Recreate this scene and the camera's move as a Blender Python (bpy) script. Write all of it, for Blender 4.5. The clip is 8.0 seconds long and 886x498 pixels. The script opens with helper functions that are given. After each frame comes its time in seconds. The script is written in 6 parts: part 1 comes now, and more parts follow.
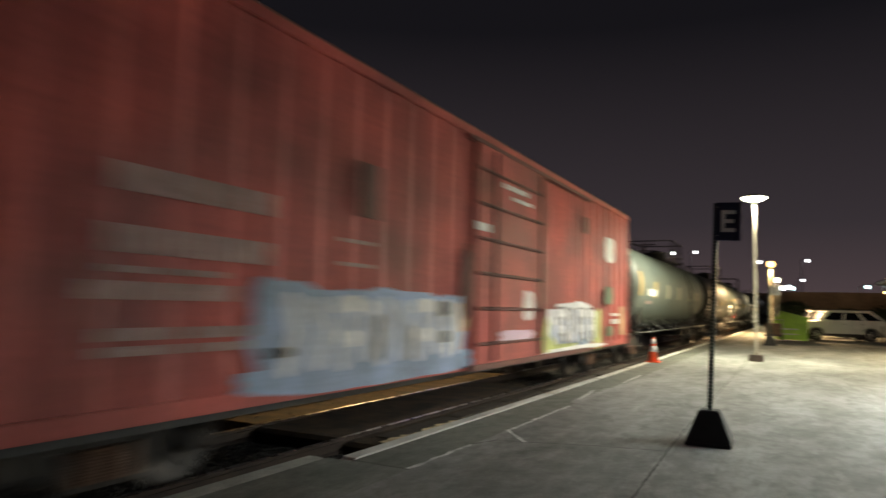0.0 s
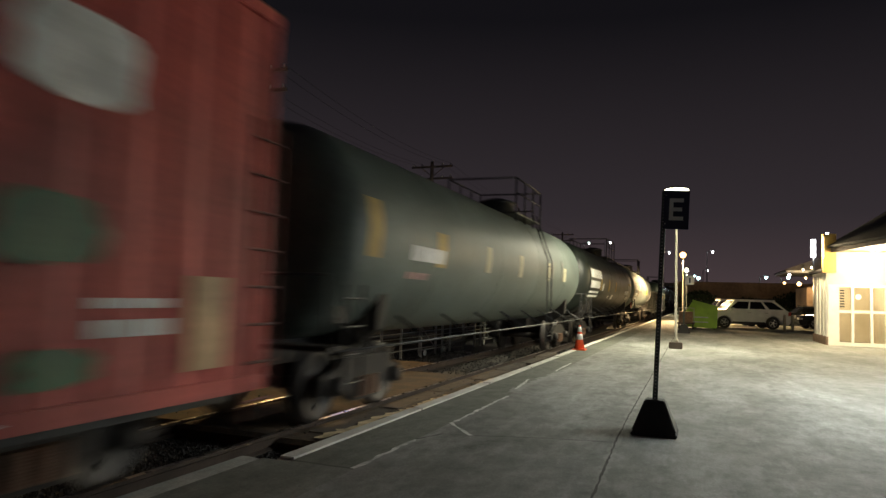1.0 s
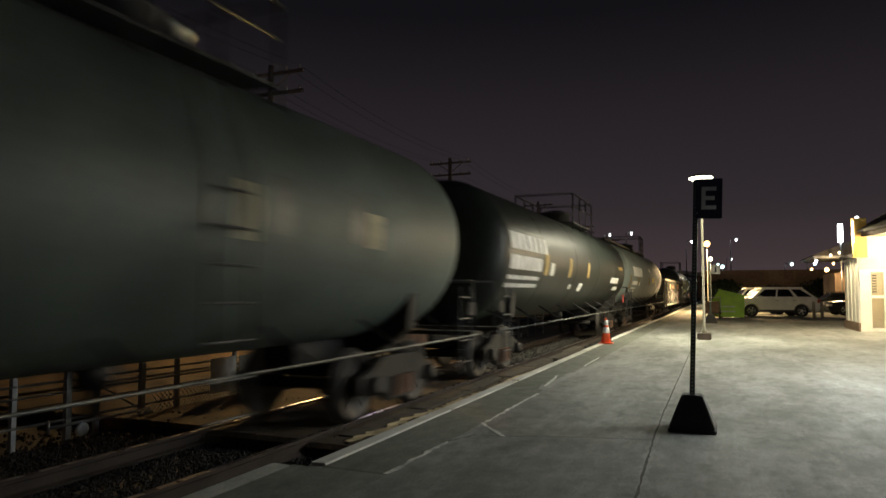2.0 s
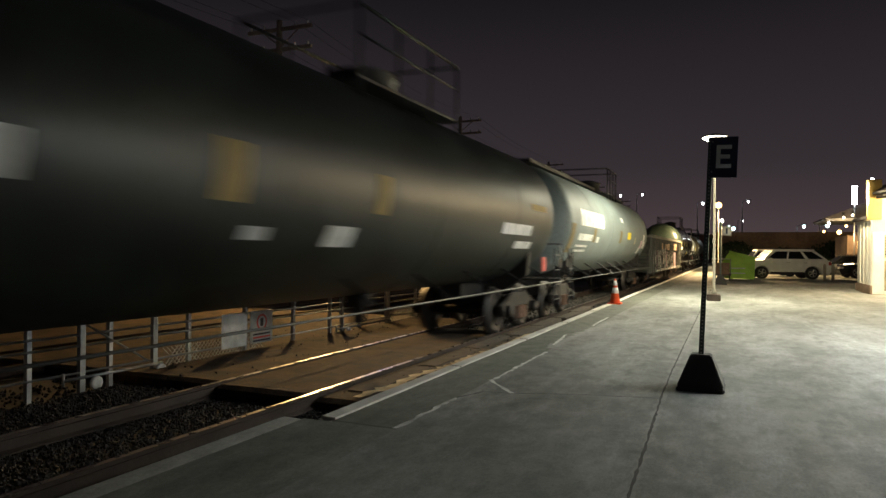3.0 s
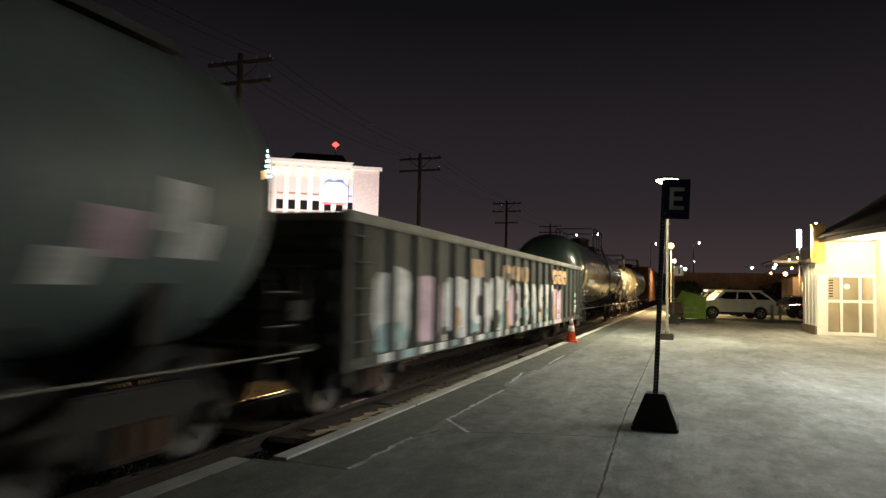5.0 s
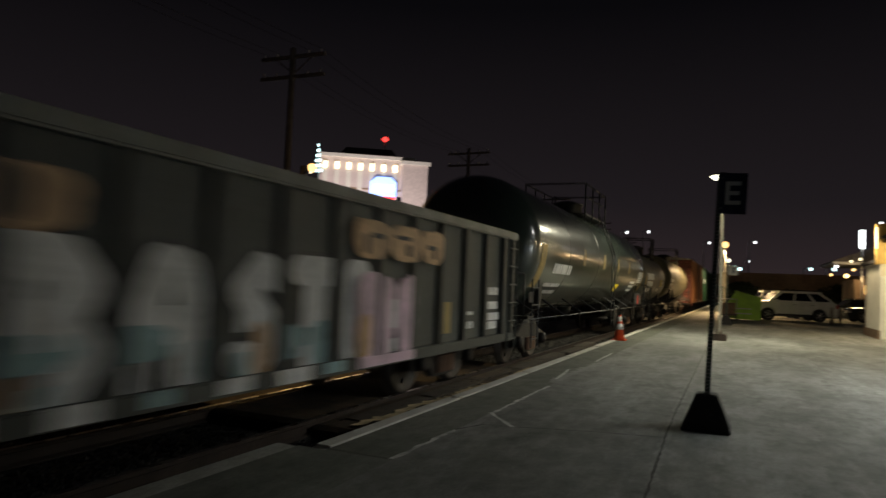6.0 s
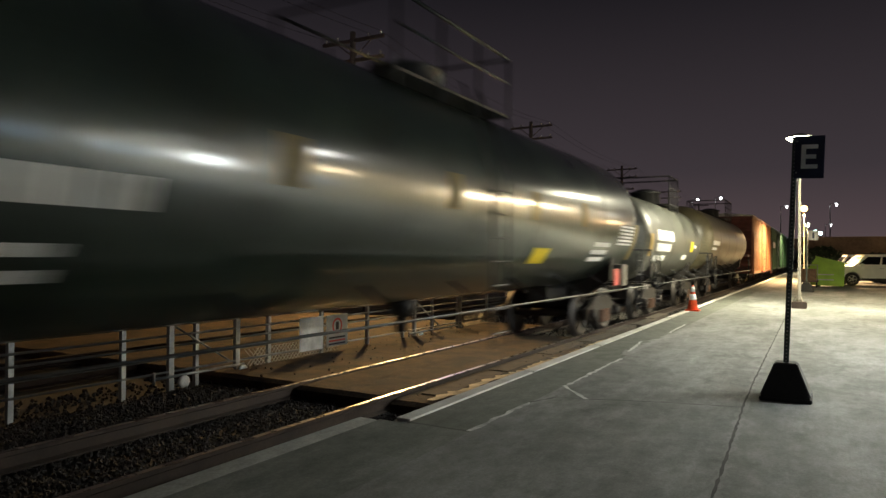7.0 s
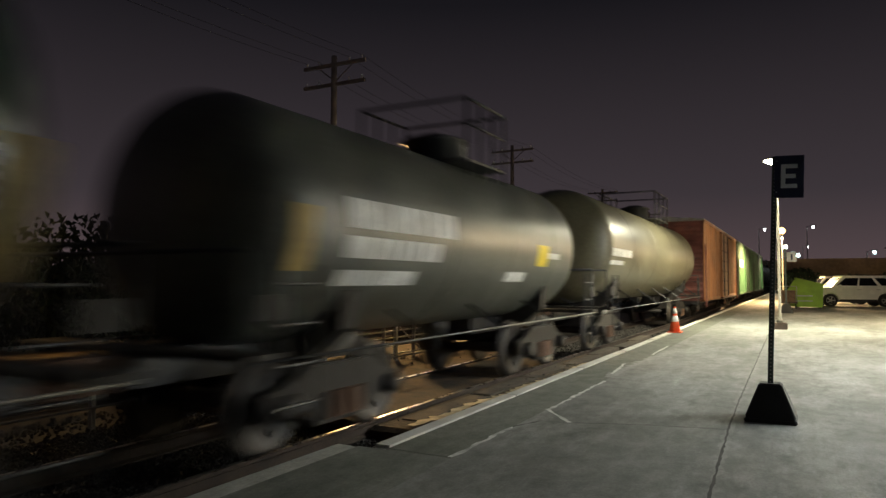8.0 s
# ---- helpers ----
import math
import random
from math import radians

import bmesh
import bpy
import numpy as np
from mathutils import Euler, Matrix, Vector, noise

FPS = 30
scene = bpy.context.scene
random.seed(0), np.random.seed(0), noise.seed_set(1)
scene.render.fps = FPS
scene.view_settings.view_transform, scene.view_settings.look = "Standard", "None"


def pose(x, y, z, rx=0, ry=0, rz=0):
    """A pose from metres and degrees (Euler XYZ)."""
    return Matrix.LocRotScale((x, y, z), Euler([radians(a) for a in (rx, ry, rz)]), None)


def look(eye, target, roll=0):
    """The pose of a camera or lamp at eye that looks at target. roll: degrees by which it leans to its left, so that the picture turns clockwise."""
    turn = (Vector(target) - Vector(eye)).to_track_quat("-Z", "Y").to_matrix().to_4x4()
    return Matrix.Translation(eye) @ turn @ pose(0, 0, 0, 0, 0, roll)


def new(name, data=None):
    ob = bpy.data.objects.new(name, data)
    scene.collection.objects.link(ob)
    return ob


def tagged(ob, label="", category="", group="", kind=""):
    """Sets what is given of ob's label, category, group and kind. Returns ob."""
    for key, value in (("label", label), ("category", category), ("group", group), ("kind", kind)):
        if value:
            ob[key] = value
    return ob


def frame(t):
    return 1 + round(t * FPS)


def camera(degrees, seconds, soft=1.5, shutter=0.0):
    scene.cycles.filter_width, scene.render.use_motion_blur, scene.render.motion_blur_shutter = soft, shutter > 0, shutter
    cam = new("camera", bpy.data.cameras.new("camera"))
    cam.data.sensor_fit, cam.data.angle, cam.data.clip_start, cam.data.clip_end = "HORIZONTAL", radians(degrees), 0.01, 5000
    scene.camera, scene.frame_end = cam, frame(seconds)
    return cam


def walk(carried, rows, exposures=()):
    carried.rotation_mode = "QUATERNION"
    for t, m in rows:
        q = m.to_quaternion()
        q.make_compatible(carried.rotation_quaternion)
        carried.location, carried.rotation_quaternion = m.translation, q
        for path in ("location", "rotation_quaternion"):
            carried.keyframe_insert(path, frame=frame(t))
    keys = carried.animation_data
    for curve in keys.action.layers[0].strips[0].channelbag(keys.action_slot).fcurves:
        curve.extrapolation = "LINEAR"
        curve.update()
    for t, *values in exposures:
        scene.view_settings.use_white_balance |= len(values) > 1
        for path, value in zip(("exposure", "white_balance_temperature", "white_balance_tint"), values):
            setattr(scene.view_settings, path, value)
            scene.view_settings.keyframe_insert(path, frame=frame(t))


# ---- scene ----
cam = camera(66.0, 8.0, 1.4, 0.8)
PATH = [
    (0, (0.548, 0.055, 1.462), (-0.373, 1.823, 1.627), 1.4),
    (0.5, (0.283, 0.126, 1.468), (-0.458, 1.978, 1.622), 1.1),
    (1, (0.124, 0.313, 1.456), (-0.583, 2.179, 1.591), 1.7),
    (1.5, (0.042, 0.393, 1.485), (-0.707, 2.241, 1.642), -0.1),
    (3, (-0.021, 0.468, 1.457), (-0.807, 2.307, 1.463), 0.5),
    (3.5, (-0.025, 0.446, 1.453), (-0.804, 2.288, 1.45), 0.6),
    (4, (-0.033, 0.45, 1.456), (-0.765, 2.31, 1.518), 0.8),
    (4.5, (-0.029, 0.459, 1.461), (-0.695, 2.342, 1.568), 1.2),
    (6, (-0.043, 0.548, 1.428), (-0.844, 2.378, 1.524), 2.4),
    (6.5, (-0.034, 0.547, 1.395), (-1.022, 2.285, 1.428), 1.5),
    (7, (-0.021, 0.413, 1.438), (-0.992, 2.161, 1.461), 0.4),
    (7.5, (-0.033, 0.396, 1.441), (-0.986, 2.153, 1.518), 0.7),
    (8, (-0.057, 0.526, 1.413), (-0.982, 2.296, 1.506), 0.1),
]
walk(cam, [(t, look(eye, target, roll)) for t, eye, target, roll in PATH],
     [(0.0, 0.1), (0.5, 0.0), (1.0, -0.15), (1.5, -0.25), (3.0, 0.05), (3.5, 0.1), (4.0, 0.1), (4.5, -0.15), (5.0, -0.4), (5.8, -1.4), (6.0, -1.4), (6.2, -0.95), (6.5, -0.1), (7.0, 0.4), (7.5, 0.3), (8.0, 0.35)])

# ---- light ----
world = bpy.data.worlds.new("night")
scene.world = world
world.use_nodes = True
wn = world.node_tree.nodes
wl = world.node_tree.links
wbg = wn["Background"]
wtc = wn.new("ShaderNodeTexCoord")
wsep = wn.new("ShaderNodeSeparateXYZ")
wramp = wn.new("ShaderNodeValToRGB")
wl.new(wtc.outputs["Generated"], wsep.inputs[0])
wl.new(wsep.outputs["Z"], wramp.inputs[0])
wl.new(wramp.outputs[0], wbg.inputs[0])
wramp.color_ramp.elements[0].position = 0.0
wramp.color_ramp.elements[0].color = (0.072, 0.050, 0.053, 1)
wramp.color_ramp.elements[1].position = 0.38
wramp.color_ramp.elements[1].color = (0.0070, 0.0064, 0.0082, 1)
wmid = wramp.color_ramp.elements.new(0.12)
wmid.color = (0.034, 0.027, 0.031, 1)
wbg.inputs[1].default_value = 1.0


def lamp(name, kind, place, power, colour, size=0.15, target=None, spot=None):
    data = bpy.data.lights.new(name, kind)
    data.energy, data.color = power, colour
    if kind == "AREA":
        data.size = size
    else:
        data.shadow_soft_size = size
    if kind == "SPOT":
        data.spot_size, data.spot_blend = radians(spot or 150), 0.4
    ob = new(name, data)
    ob.matrix_world = look(place, target) if target else pose(*place)
    return ob


WHITE_GREEN = (1.0, 1.0, 0.94)
SODIUM = (1.0, 0.68, 0.33)
WARM = (1.0, 0.80, 0.48)

# ---- materials ----


def material(name, base, rough=0.7, metal=0.0, vary=0.25, scale=3.0, fine=40.0, bump=0.15, emit=None, power=0.0, island=0.0, dirt=None):
    m = bpy.data.materials.new(name)
    m.use_nodes = True
    nodes, links = m.node_tree.nodes, m.node_tree.links
    bsdf = nodes["Principled BSDF"]
    bsdf.inputs["Roughness"].default_value = rough
    bsdf.inputs["Metallic"].default_value = metal
    tc = nodes.new("ShaderNodeTexCoord")
    if emit:
        bsdf.inputs["Base Color"].default_value = (*base, 1)
        bsdf.inputs["Emission Color"].default_value = (*emit, 1)
        bsdf.inputs["Emission Strength"].default_value = power
        return m
    big = nodes.new("ShaderNodeTexNoise")
    big.inputs["Scale"].default_value, big.inputs["Detail"].default_value = scale, 5
    small = nodes.new("ShaderNodeTexNoise")
    small.inputs["Scale"].default_value, small.inputs["Detail"].default_value = fine, 3
    for n in (big, small):
        links.new(tc.outputs["Object"], n.inputs["Vector"])
    ramp = nodes.new("ShaderNodeValToRGB")
    lo = tuple(c * (1 - vary) for c in (dirt or base))
    hi = tuple(min(1, c * (1 + vary * 0.8)) for c in base)
    ramp.color_ramp.elements[0].position, ramp.color_ramp.elements[1].position = 0.32, 0.66
    ramp.color_ramp.elements[0].color, ramp.color_ramp.elements[1].color = (*lo, 1), (*hi, 1)
    links.new(big.outputs["Fac"], ramp.inputs[0])
    mix = nodes.new("ShaderNodeMix")
    mix.data_type, mix.blend_type = "RGBA", "MULTIPLY"
    mix.inputs["Factor"].default_value = 0.6
    links.new(ramp.outputs[0], mix.inputs["A"])
    r2 = nodes.new("ShaderNodeMapRange")
    r2.inputs["From Min"].default_value, r2.inputs["From Max"].default_value = 0.3, 0.7
    r2.inputs["To Min"].default_value, r2.inputs["To Max"].default_value = 1 - vary, 1 + vary * 0.5
    links.new(small.outputs["Fac"], r2.inputs["Value"])
    links.new(r2.outputs[0], mix.inputs["B"])
    out = mix.outputs["Result"]
    if island:
        geo = nodes.new("ShaderNodeNewGeometry")
        r3 = nodes.new("ShaderNodeMapRange")
        r3.inputs["To Min"].default_value, r3.inputs["To Max"].default_value = 1 - island, 1 + island
        links.new(geo.outputs["Random Per Island"], r3.inputs["Value"])
        mi = nodes.new("ShaderNodeMix")
        mi.data_type, mi.blend_type = "RGBA", "MULTIPLY"
        mi.inputs["Factor"].default_value = 1.0
        links.new(out, mi.inputs["A"])
        links.new(r3.outputs[0], mi.inputs["B"])
        out = mi.outputs["Result"]
    links.new(out, bsdf.inputs["Base Color"])
    rr = nodes.new("ShaderNodeMapRange")
    rr.inputs["To Min"].default_value, rr.inputs["To Max"].default_value = max(0.03, rough - 0.12), min(1, rough + 0.12)
    links.new(big.outputs["Fac"], rr.inputs["Value"])
    links.new(rr.outputs[0], bsdf.inputs["Roughness"])
    if bump:
        b = nodes.new("ShaderNodeBump")
        b.inputs["Strength"].default_value, b.inputs["Distance"].default_value = bump, 0.01
        links.new(small.outputs["Fac"], b.inputs["Height"])
        links.new(b.outputs[0], bsdf.inputs["Normal"])
    return m




def worn_paving(name, dark, light, frost, rough=0.86):
    """Old paving: broad stains, blotches, pale frost-like wear and grain."""
    m = bpy.data.materials.new(name)
    m.use_nodes = True
    nodes, links = m.node_tree.nodes, m.node_tree.links
    bsdf = nodes["Principled BSDF"]
    tc = nodes.new("ShaderNodeTexCoord")

    def tex(scale, detail, rough_n=0.55, stretch=None):
        n = nodes.new("ShaderNodeTexNoise")
        n.inputs["Scale"].default_value, n.inputs["Detail"].default_value, n.inputs["Roughness"].default_value = scale, detail, rough_n
        if stretch:
            mp = nodes.new("ShaderNodeMapping")
            mp.inputs["Scale"].default_value = stretch
            links.new(tc.outputs["Object"], mp.inputs[0])
            links.new(mp.outputs[0], n.inputs["Vector"])
        else:
            links.new(tc.outputs["Object"], n.inputs["Vector"])
        return n.outputs["Fac"]

    def span(src, a, b, lo, hi):
        r = nodes.new("ShaderNodeMapRange")
        for key, v in (("From Min", a), ("From Max", b), ("To Min", lo), ("To Max", hi)):
            r.inputs[key].default_value = v
        links.new(src, r.inputs["Value"])
        return r.outputs[0]

    def blend(kind, a, b, fac):
        x = nodes.new("ShaderNodeMix")
        x.data_type, x.blend_type = "RGBA", kind
        for key, v in (("A", a), ("B", b)):
            if isinstance(v, tuple):
                x.inputs[key].default_value = (*v, 1)
            else:
                links.new(v, x.inputs[key])
        if isinstance(fac, float):
            x.inputs["Factor"].default_value = fac
        else:
            links.new(fac, x.inputs["Factor"])
        return x.outputs["Result"]

    stains, blot, grain = tex(0.5, 9, 0.68, (1.0, 0.4, 1.0)), tex(4.0, 10, 0.75, (1.0, 0.65, 1.0)), tex(46, 8, 0.85, (1.0, 0.8, 1.0))
    col = blend("MIX", dark, light, span(stains, 0.38, 0.60, 0.0, 1.0))
    col = blend("MULTIPLY", col, span(blot, 0.34, 0.66, 0.66, 1.2), 0.95)
    wear = nodes.new("ShaderNodeMath")
    wear.operation = "MULTIPLY"
    links.new(span(tex(0.8, 12, 0.72, (1.0, 0.3, 1.0)), 0.46, 0.66, 0.0, 0.8), wear.inputs[0])
    links.new(span(tex(12, 8, 0.8, (1.0, 0.35, 1.0)), 0.38, 0.62, 0.25, 1.0), wear.inputs[1])
    col = blend("MIX", col, frost, wear.outputs[0])
    col = blend("MULTIPLY", col, span(grain, 0.3, 0.7, 0.6, 1.32), 0.9)
    links.new(col, bsdf.inputs["Base Color"])
    links.new(span(blot, 0.3, 0.7, rough + 0.08, rough - 0.14), bsdf.inputs["Roughness"])
    bump = nodes.new("ShaderNodeBump")
    bump.inputs["Strength"].default_value, bump.inputs["Distance"].default_value = 0.5, 0.006
    links.new(grain, bump.inputs["Height"])
    b2 = nodes.new("ShaderNodeBump")
    b2.inputs["Strength"].default_value, b2.inputs["Distance"].default_value = 0.15, 0.02
    links.new(blot, b2.inputs["Height"])
    links.new(bump.outputs[0], b2.inputs["Normal"])
    links.new(b2.outputs[0], bsdf.inputs["Normal"])
    return m


CONCRETE = worn_paving("worn_concrete", (0.128, 0.131, 0.116), (0.224, 0.226, 0.209), (0.45, 0.455, 0.435))
GROUT = worn_paving("pale_joint_edge", (0.17, 0.172, 0.155), (0.28, 0.282, 0.262), (0.42, 0.42, 0.4))
APRON = worn_paving("mossy_concrete", (0.108, 0.117, 0.094), (0.20, 0.208, 0.18), (0.38, 0.385, 0.36))
NEAR_KERB = worn_paving("worn_kerb_edge", (0.33, 0.33, 0.29), (0.50, 0.50, 0.46), (0.62, 0.62, 0.58))
ASPHALT_STRIP = worn_paving("mossy_asphalt", (0.100, 0.107, 0.083), (0.145, 0.150, 0.122), (0.23, 0.235, 0.205), 0.9)
KERB = material("kerb_concrete", (0.60, 0.59, 0.54), 0.85, vary=0.22, scale=2.0, fine=35, bump=0.3)
LINE = material("worn_white_line", (0.55, 0.55, 0.52), 0.8, vary=0.45, scale=6, fine=60)
CRACK = material("crack_dirt", (0.05, 0.05, 0.042), 0.95, vary=0.3)
GROUND = material("dark_ground", (0.05, 0.045, 0.038), 0.95, vary=0.4, scale=0.3, fine=12, bump=0.5)
DIRT = material("packed_brown_dirt", (0.058, 0.035, 0.016), 0.95, vary=0.7, scale=2.6, fine=22, bump=0.9)
GRAVEL = material("pale_brown_gravel", (0.26, 0.19, 0.11), 0.95, vary=0.5, scale=1.8, fine=30, bump=0.6)
STONE = material("ballast_stone", (0.026, 0.023, 0.022), 0.85, vary=0.3, scale=8, fine=50, bump=0.4, island=0.5)
TIE = material("creosoted_wood", (0.07, 0.055, 0.042), 0.9, vary=0.4, scale=5, fine=60)
RAIL = material("polished_rail_steel", (0.42, 0.38, 0.34), 0.28, 0.9, vary=0.25, scale=4, fine=50, bump=0.05)
RUST = material("rusty_steel", (0.15, 0.085, 0.055), 0.8, 0.2, vary=0.4, scale=3, fine=40)
RAIL_SIDE = material("dark_rail_side", (0.045, 0.032, 0.026), 0.85, 0.1, vary=0.4, scale=3, fine=40)
LIT_PLANK = material("lit_planks", (0.58, 0.46, 0.27), 0.9, vary=0.45, scale=3, fine=40)
BLACK = material("black_painted_steel", (0.016, 0.016, 0.018), 0.55, 0.0, vary=0.35, scale=2, fine=30)
GREASE = material("greasy_truck_steel", (0.024, 0.020, 0.017), 0.75, 0.2, vary=0.5, scale=4, fine=30)
WHEEL = material("wheel_steel", (0.038, 0.033, 0.030), 0.55, 0.3, vary=0.4, scale=5, fine=40)
HANDRAIL = material("grimy_handrail_steel", (0.14, 0.14, 0.135), 0.5, 0.5, vary=0.3, scale=5, fine=50)
GALV = material("galvanised_steel", (0.42, 0.43, 0.43), 0.45, 0.7, vary=0.2, scale=5, fine=50)
WHITE_PAINT = material("white_lettering", (0.82, 0.83, 0.82), 0.6, vary=0.25, scale=4, fine=40, bump=0)
FADED = material("faded_white_lettering", (0.46, 0.30, 0.28), 0.65, vary=0.4, scale=6, fine=50, bump=0)
YELLOW = material("yellow_placard", (0.80, 0.62, 0.02), 0.55, vary=0.15, scale=5, fine=40, bump=0)
OCHRE = material("faded_ochre_panel", (0.42, 0.30, 0.10), 0.7, vary=0.25, scale=5, fine=40, bump=0)
# darker ochre: dull placards, and head panels with their shade put into the colour
DULL_SHADED_OCHRE = material("dull_shaded_ochre_panel", (0.20, 0.15, 0.055), 0.7, vary=0.3, scale=5, fine=40, bump=0)
CREAM_PLACARD = material("yellowed_placard", (0.50, 0.46, 0.31), 0.65, vary=0.25, scale=5, fine=40, bump=0)
REDP = material("red_placard", (0.5, 0.06, 0.05), 0.6, vary=0.2, bump=0)
OXIDE = material("oxide_red_boxcar_paint", (0.46, 0.080, 0.066), 0.6, vary=0.42, scale=0.9, fine=18, bump=0.12, dirt=(0.44, 0.074, 0.064))
OXIDE_DOOR = material("grimy_red_door_paint", (0.40, 0.072, 0.062), 0.6, vary=0.45, scale=1.1, fine=16, bump=0.12)
OXIDE_DARK = material("dark_oxide_paint", (0.13, 0.04, 0.034), 0.65, vary=0.35, scale=2, fine=30)
ORANGE = material("orange_boxcar_paint", (0.36, 0.155, 0.065), 0.6, vary=0.35, scale=1.0, fine=20)
GREENBOX = material("green_boxcar_paint", (0.038, 0.11, 0.048), 0.6, vary=0.35, scale=1.0, fine=20)
GREY_TANK = material("grey_green_tank_paint", (0.092, 0.116, 0.105), 0.58, vary=0.28, scale=0.8, fine=14, bump=0.05)
BROWN_TANK = material("dark_olive_tank_paint", (0.015, 0.020, 0.017), 0.46, vary=0.4, scale=0.8, fine=14, bump=0.05)
PALE_TANK = material("pale_grey_tank_paint", (0.165, 0.203, 0.205), 0.58, vary=0.25, scale=0.7, fine=14, bump=0.05)
GLOSS_TANK = material("glossy_black_tank_paint", (0.028, 0.043, 0.034), 0.32, vary=0.4, scale=0.8, fine=16, bump=0.03)
OLD_TANK = material("weathered_black_tank_paint", (0.095, 0.100, 0.086), 0.45, vary=0.45, scale=1.0, fine=14, bump=0.08)
TAN_TANK = material("brownish_tank_paint", (0.115, 0.105, 0.066), 0.38, vary=0.35, scale=0.8, fine=14, bump=0.05)
GON = material("dark_green_gondola_paint", (0.052, 0.058, 0.051), 0.65, vary=0.4, scale=1.2, fine=20)
GON_RIB = material("dark_gondola_rib_paint", (0.026, 0.030, 0.028), 0.6, vary=0.4, scale=2, fine=25)
GON_RIM = material("worn_gondola_rim", (0.20, 0.20, 0.18), 0.6, vary=0.35, scale=2, fine=30)
G_WHITE = material("graffiti_white", (0.88, 0.90, 0.90), 0.6, vary=0.28, scale=2.5, fine=20, bump=0)
G_BLUE = material("graffiti_pale_blue", (0.34, 0.44, 0.62), 0.6, vary=0.35, scale=2.0, fine=20, bump=0)
G_PINK = material("graffiti_pink", (0.72, 0.52, 0.64), 0.6, vary=0.3, scale=2.0, fine=20, bump=0)
G_TEAL = material("graffiti_teal", (0.30, 0.47, 0.50), 0.6, vary=0.3, scale=2.0, fine=20, bump=0)
G_TAN = material("graffiti_tan", (0.60, 0.38, 0.21), 0.6, vary=0.3, scale=2.0, fine=20, bump=0)
G_BLACK = material("graffiti_black", (0.02, 0.02, 0.025), 0.6, vary=0.3, bump=0)
G_LIME = material("graffiti_lime", (0.52, 0.58, 0.20), 0.6, vary=0.3, bump=0)
G_GREEN = material("graffiti_green", (0.085, 0.15, 0.085), 0.6, vary=0.3, bump=0)
SIGN_BLUE = material("navy_sign_face", (0.012, 0.020, 0.055), 0.45, vary=0.15, bump=0)
SIGN_WHITE = material("white_sign_letter", (0.75, 0.76, 0.76), 0.5, vary=0.06, bump=0)
POST_GREEN = material("dark_green_post_paint", (0.060, 0.085, 0.075), 0.5, 0.2, vary=0.3, scale=8)
RUBBER = material("black_rubber", (0.014, 0.014, 0.014), 0.75, vary=0.3, scale=6)
CONE_ORANGE = material("cone_orange", (0.75, 0.10, 0.03), 0.55, vary=0.15, scale=8, bump=0)
LAMP_POST = material("cream_lamp_post", (0.30, 0.28, 0.23), 0.5, vary=0.15, scale=4)
FOOTING = material("dark_footing", (0.10, 0.075, 0.06), 0.85, vary=0.3)
CREAM = material("cream_wall_paint", (0.62, 0.56, 0.42), 0.7, vary=0.12, scale=2)
WHITE_FRAME = material("white_door_frame", (0.72, 0.70, 0.62), 0.5, vary=0.08)
SOFFIT = material("soffit_paint", (0.58, 0.53, 0.42), 0.7, vary=0.1)
SHINGLE = material("dark_roof_shingle", (0.035, 0.032, 0.032), 0.9, vary=0.35, scale=4, fine=30)
YELLOW_COL = material("ochre_column_paint", (0.62, 0.40, 0.10), 0.6, vary=0.15)
BRICK_BASE = material("brown_brick_base", (0.20, 0.13, 0.085), 0.85, vary=0.3, scale=8)
CAR_WHITE = material("white_car_paint", (0.84, 0.84, 0.82), 0.25, vary=0.05, bump=0)
CAR_DARK = material("dark_car_paint", (0.02, 0.024, 0.026), 0.2, vary=0.1, bump=0)
TINT = material("tinted_car_glass", (0.010, 0.011, 0.012), 0.06, vary=0.1, bump=0)
ALLOY = material("alloy_rim", (0.5, 0.5, 0.5), 0.3, 0.8, vary=0.15)
LIME = material("lime_green_plastic", (0.27, 0.50, 0.04), 0.5, vary=0.15, scale=2, bump=0.05)
BARK = material("bark", (0.06, 0.045, 0.038), 0.95, vary=0.4, scale=4)
POLEWOOD = material("weathered_pole_wood", (0.20, 0.165, 0.14), 0.9, vary=0.3, scale=3)
FARWALL = material("brown_far_wall", (0.36, 0.25, 0.17), 0.9, vary=0.35, scale=0.3, fine=3)
HEDGE = material("dark_foliage", (0.03, 0.045, 0.022), 0.9, vary=0.4, scale=2, island=0.4)
HOTEL_WALL = material("pale_hotel_wall", (0.60, 0.52, 0.48), 0.8, vary=0.12)
CABLE = material("cable_black", (0.01, 0.01, 0.01), 0.7, vary=0.1, bump=0)
GLOW_GREENWHITE = material("greenish_lamp_glow", (0.9, 0.9, 0.8), emit=(1.0, 0.98, 0.72), power=10)
GLOW_SODIUM = material("sodium_lamp_glow", (0.9, 0.8, 0.6), emit=(1.0, 0.58, 0.20), power=7)
GLOW_WARM = material("warm_lamp_glow", (0.9, 0.85, 0.7), emit=(1.0, 0.84, 0.55), power=7)
GLOW_WHITE = material("white_lamp_glow", (0.9, 0.9, 0.9), emit=(0.95, 0.97, 1.0), power=12)
GLOW_CYAN = material("cyan_lamp_glow", (0.8, 0.9, 0.9), emit=(0.62, 0.95, 0.95), power=10)
WINDOW_WHITE = material("bright_white_window", (0.8, 0.8, 0.8), emit=(0.95, 1.0, 0.97), power=11)
WINDOW_BLUE = material("bluish_lit_window", (0.6, 0.7, 0.8), emit=(0.45, 0.68, 1.0), power=1.1)
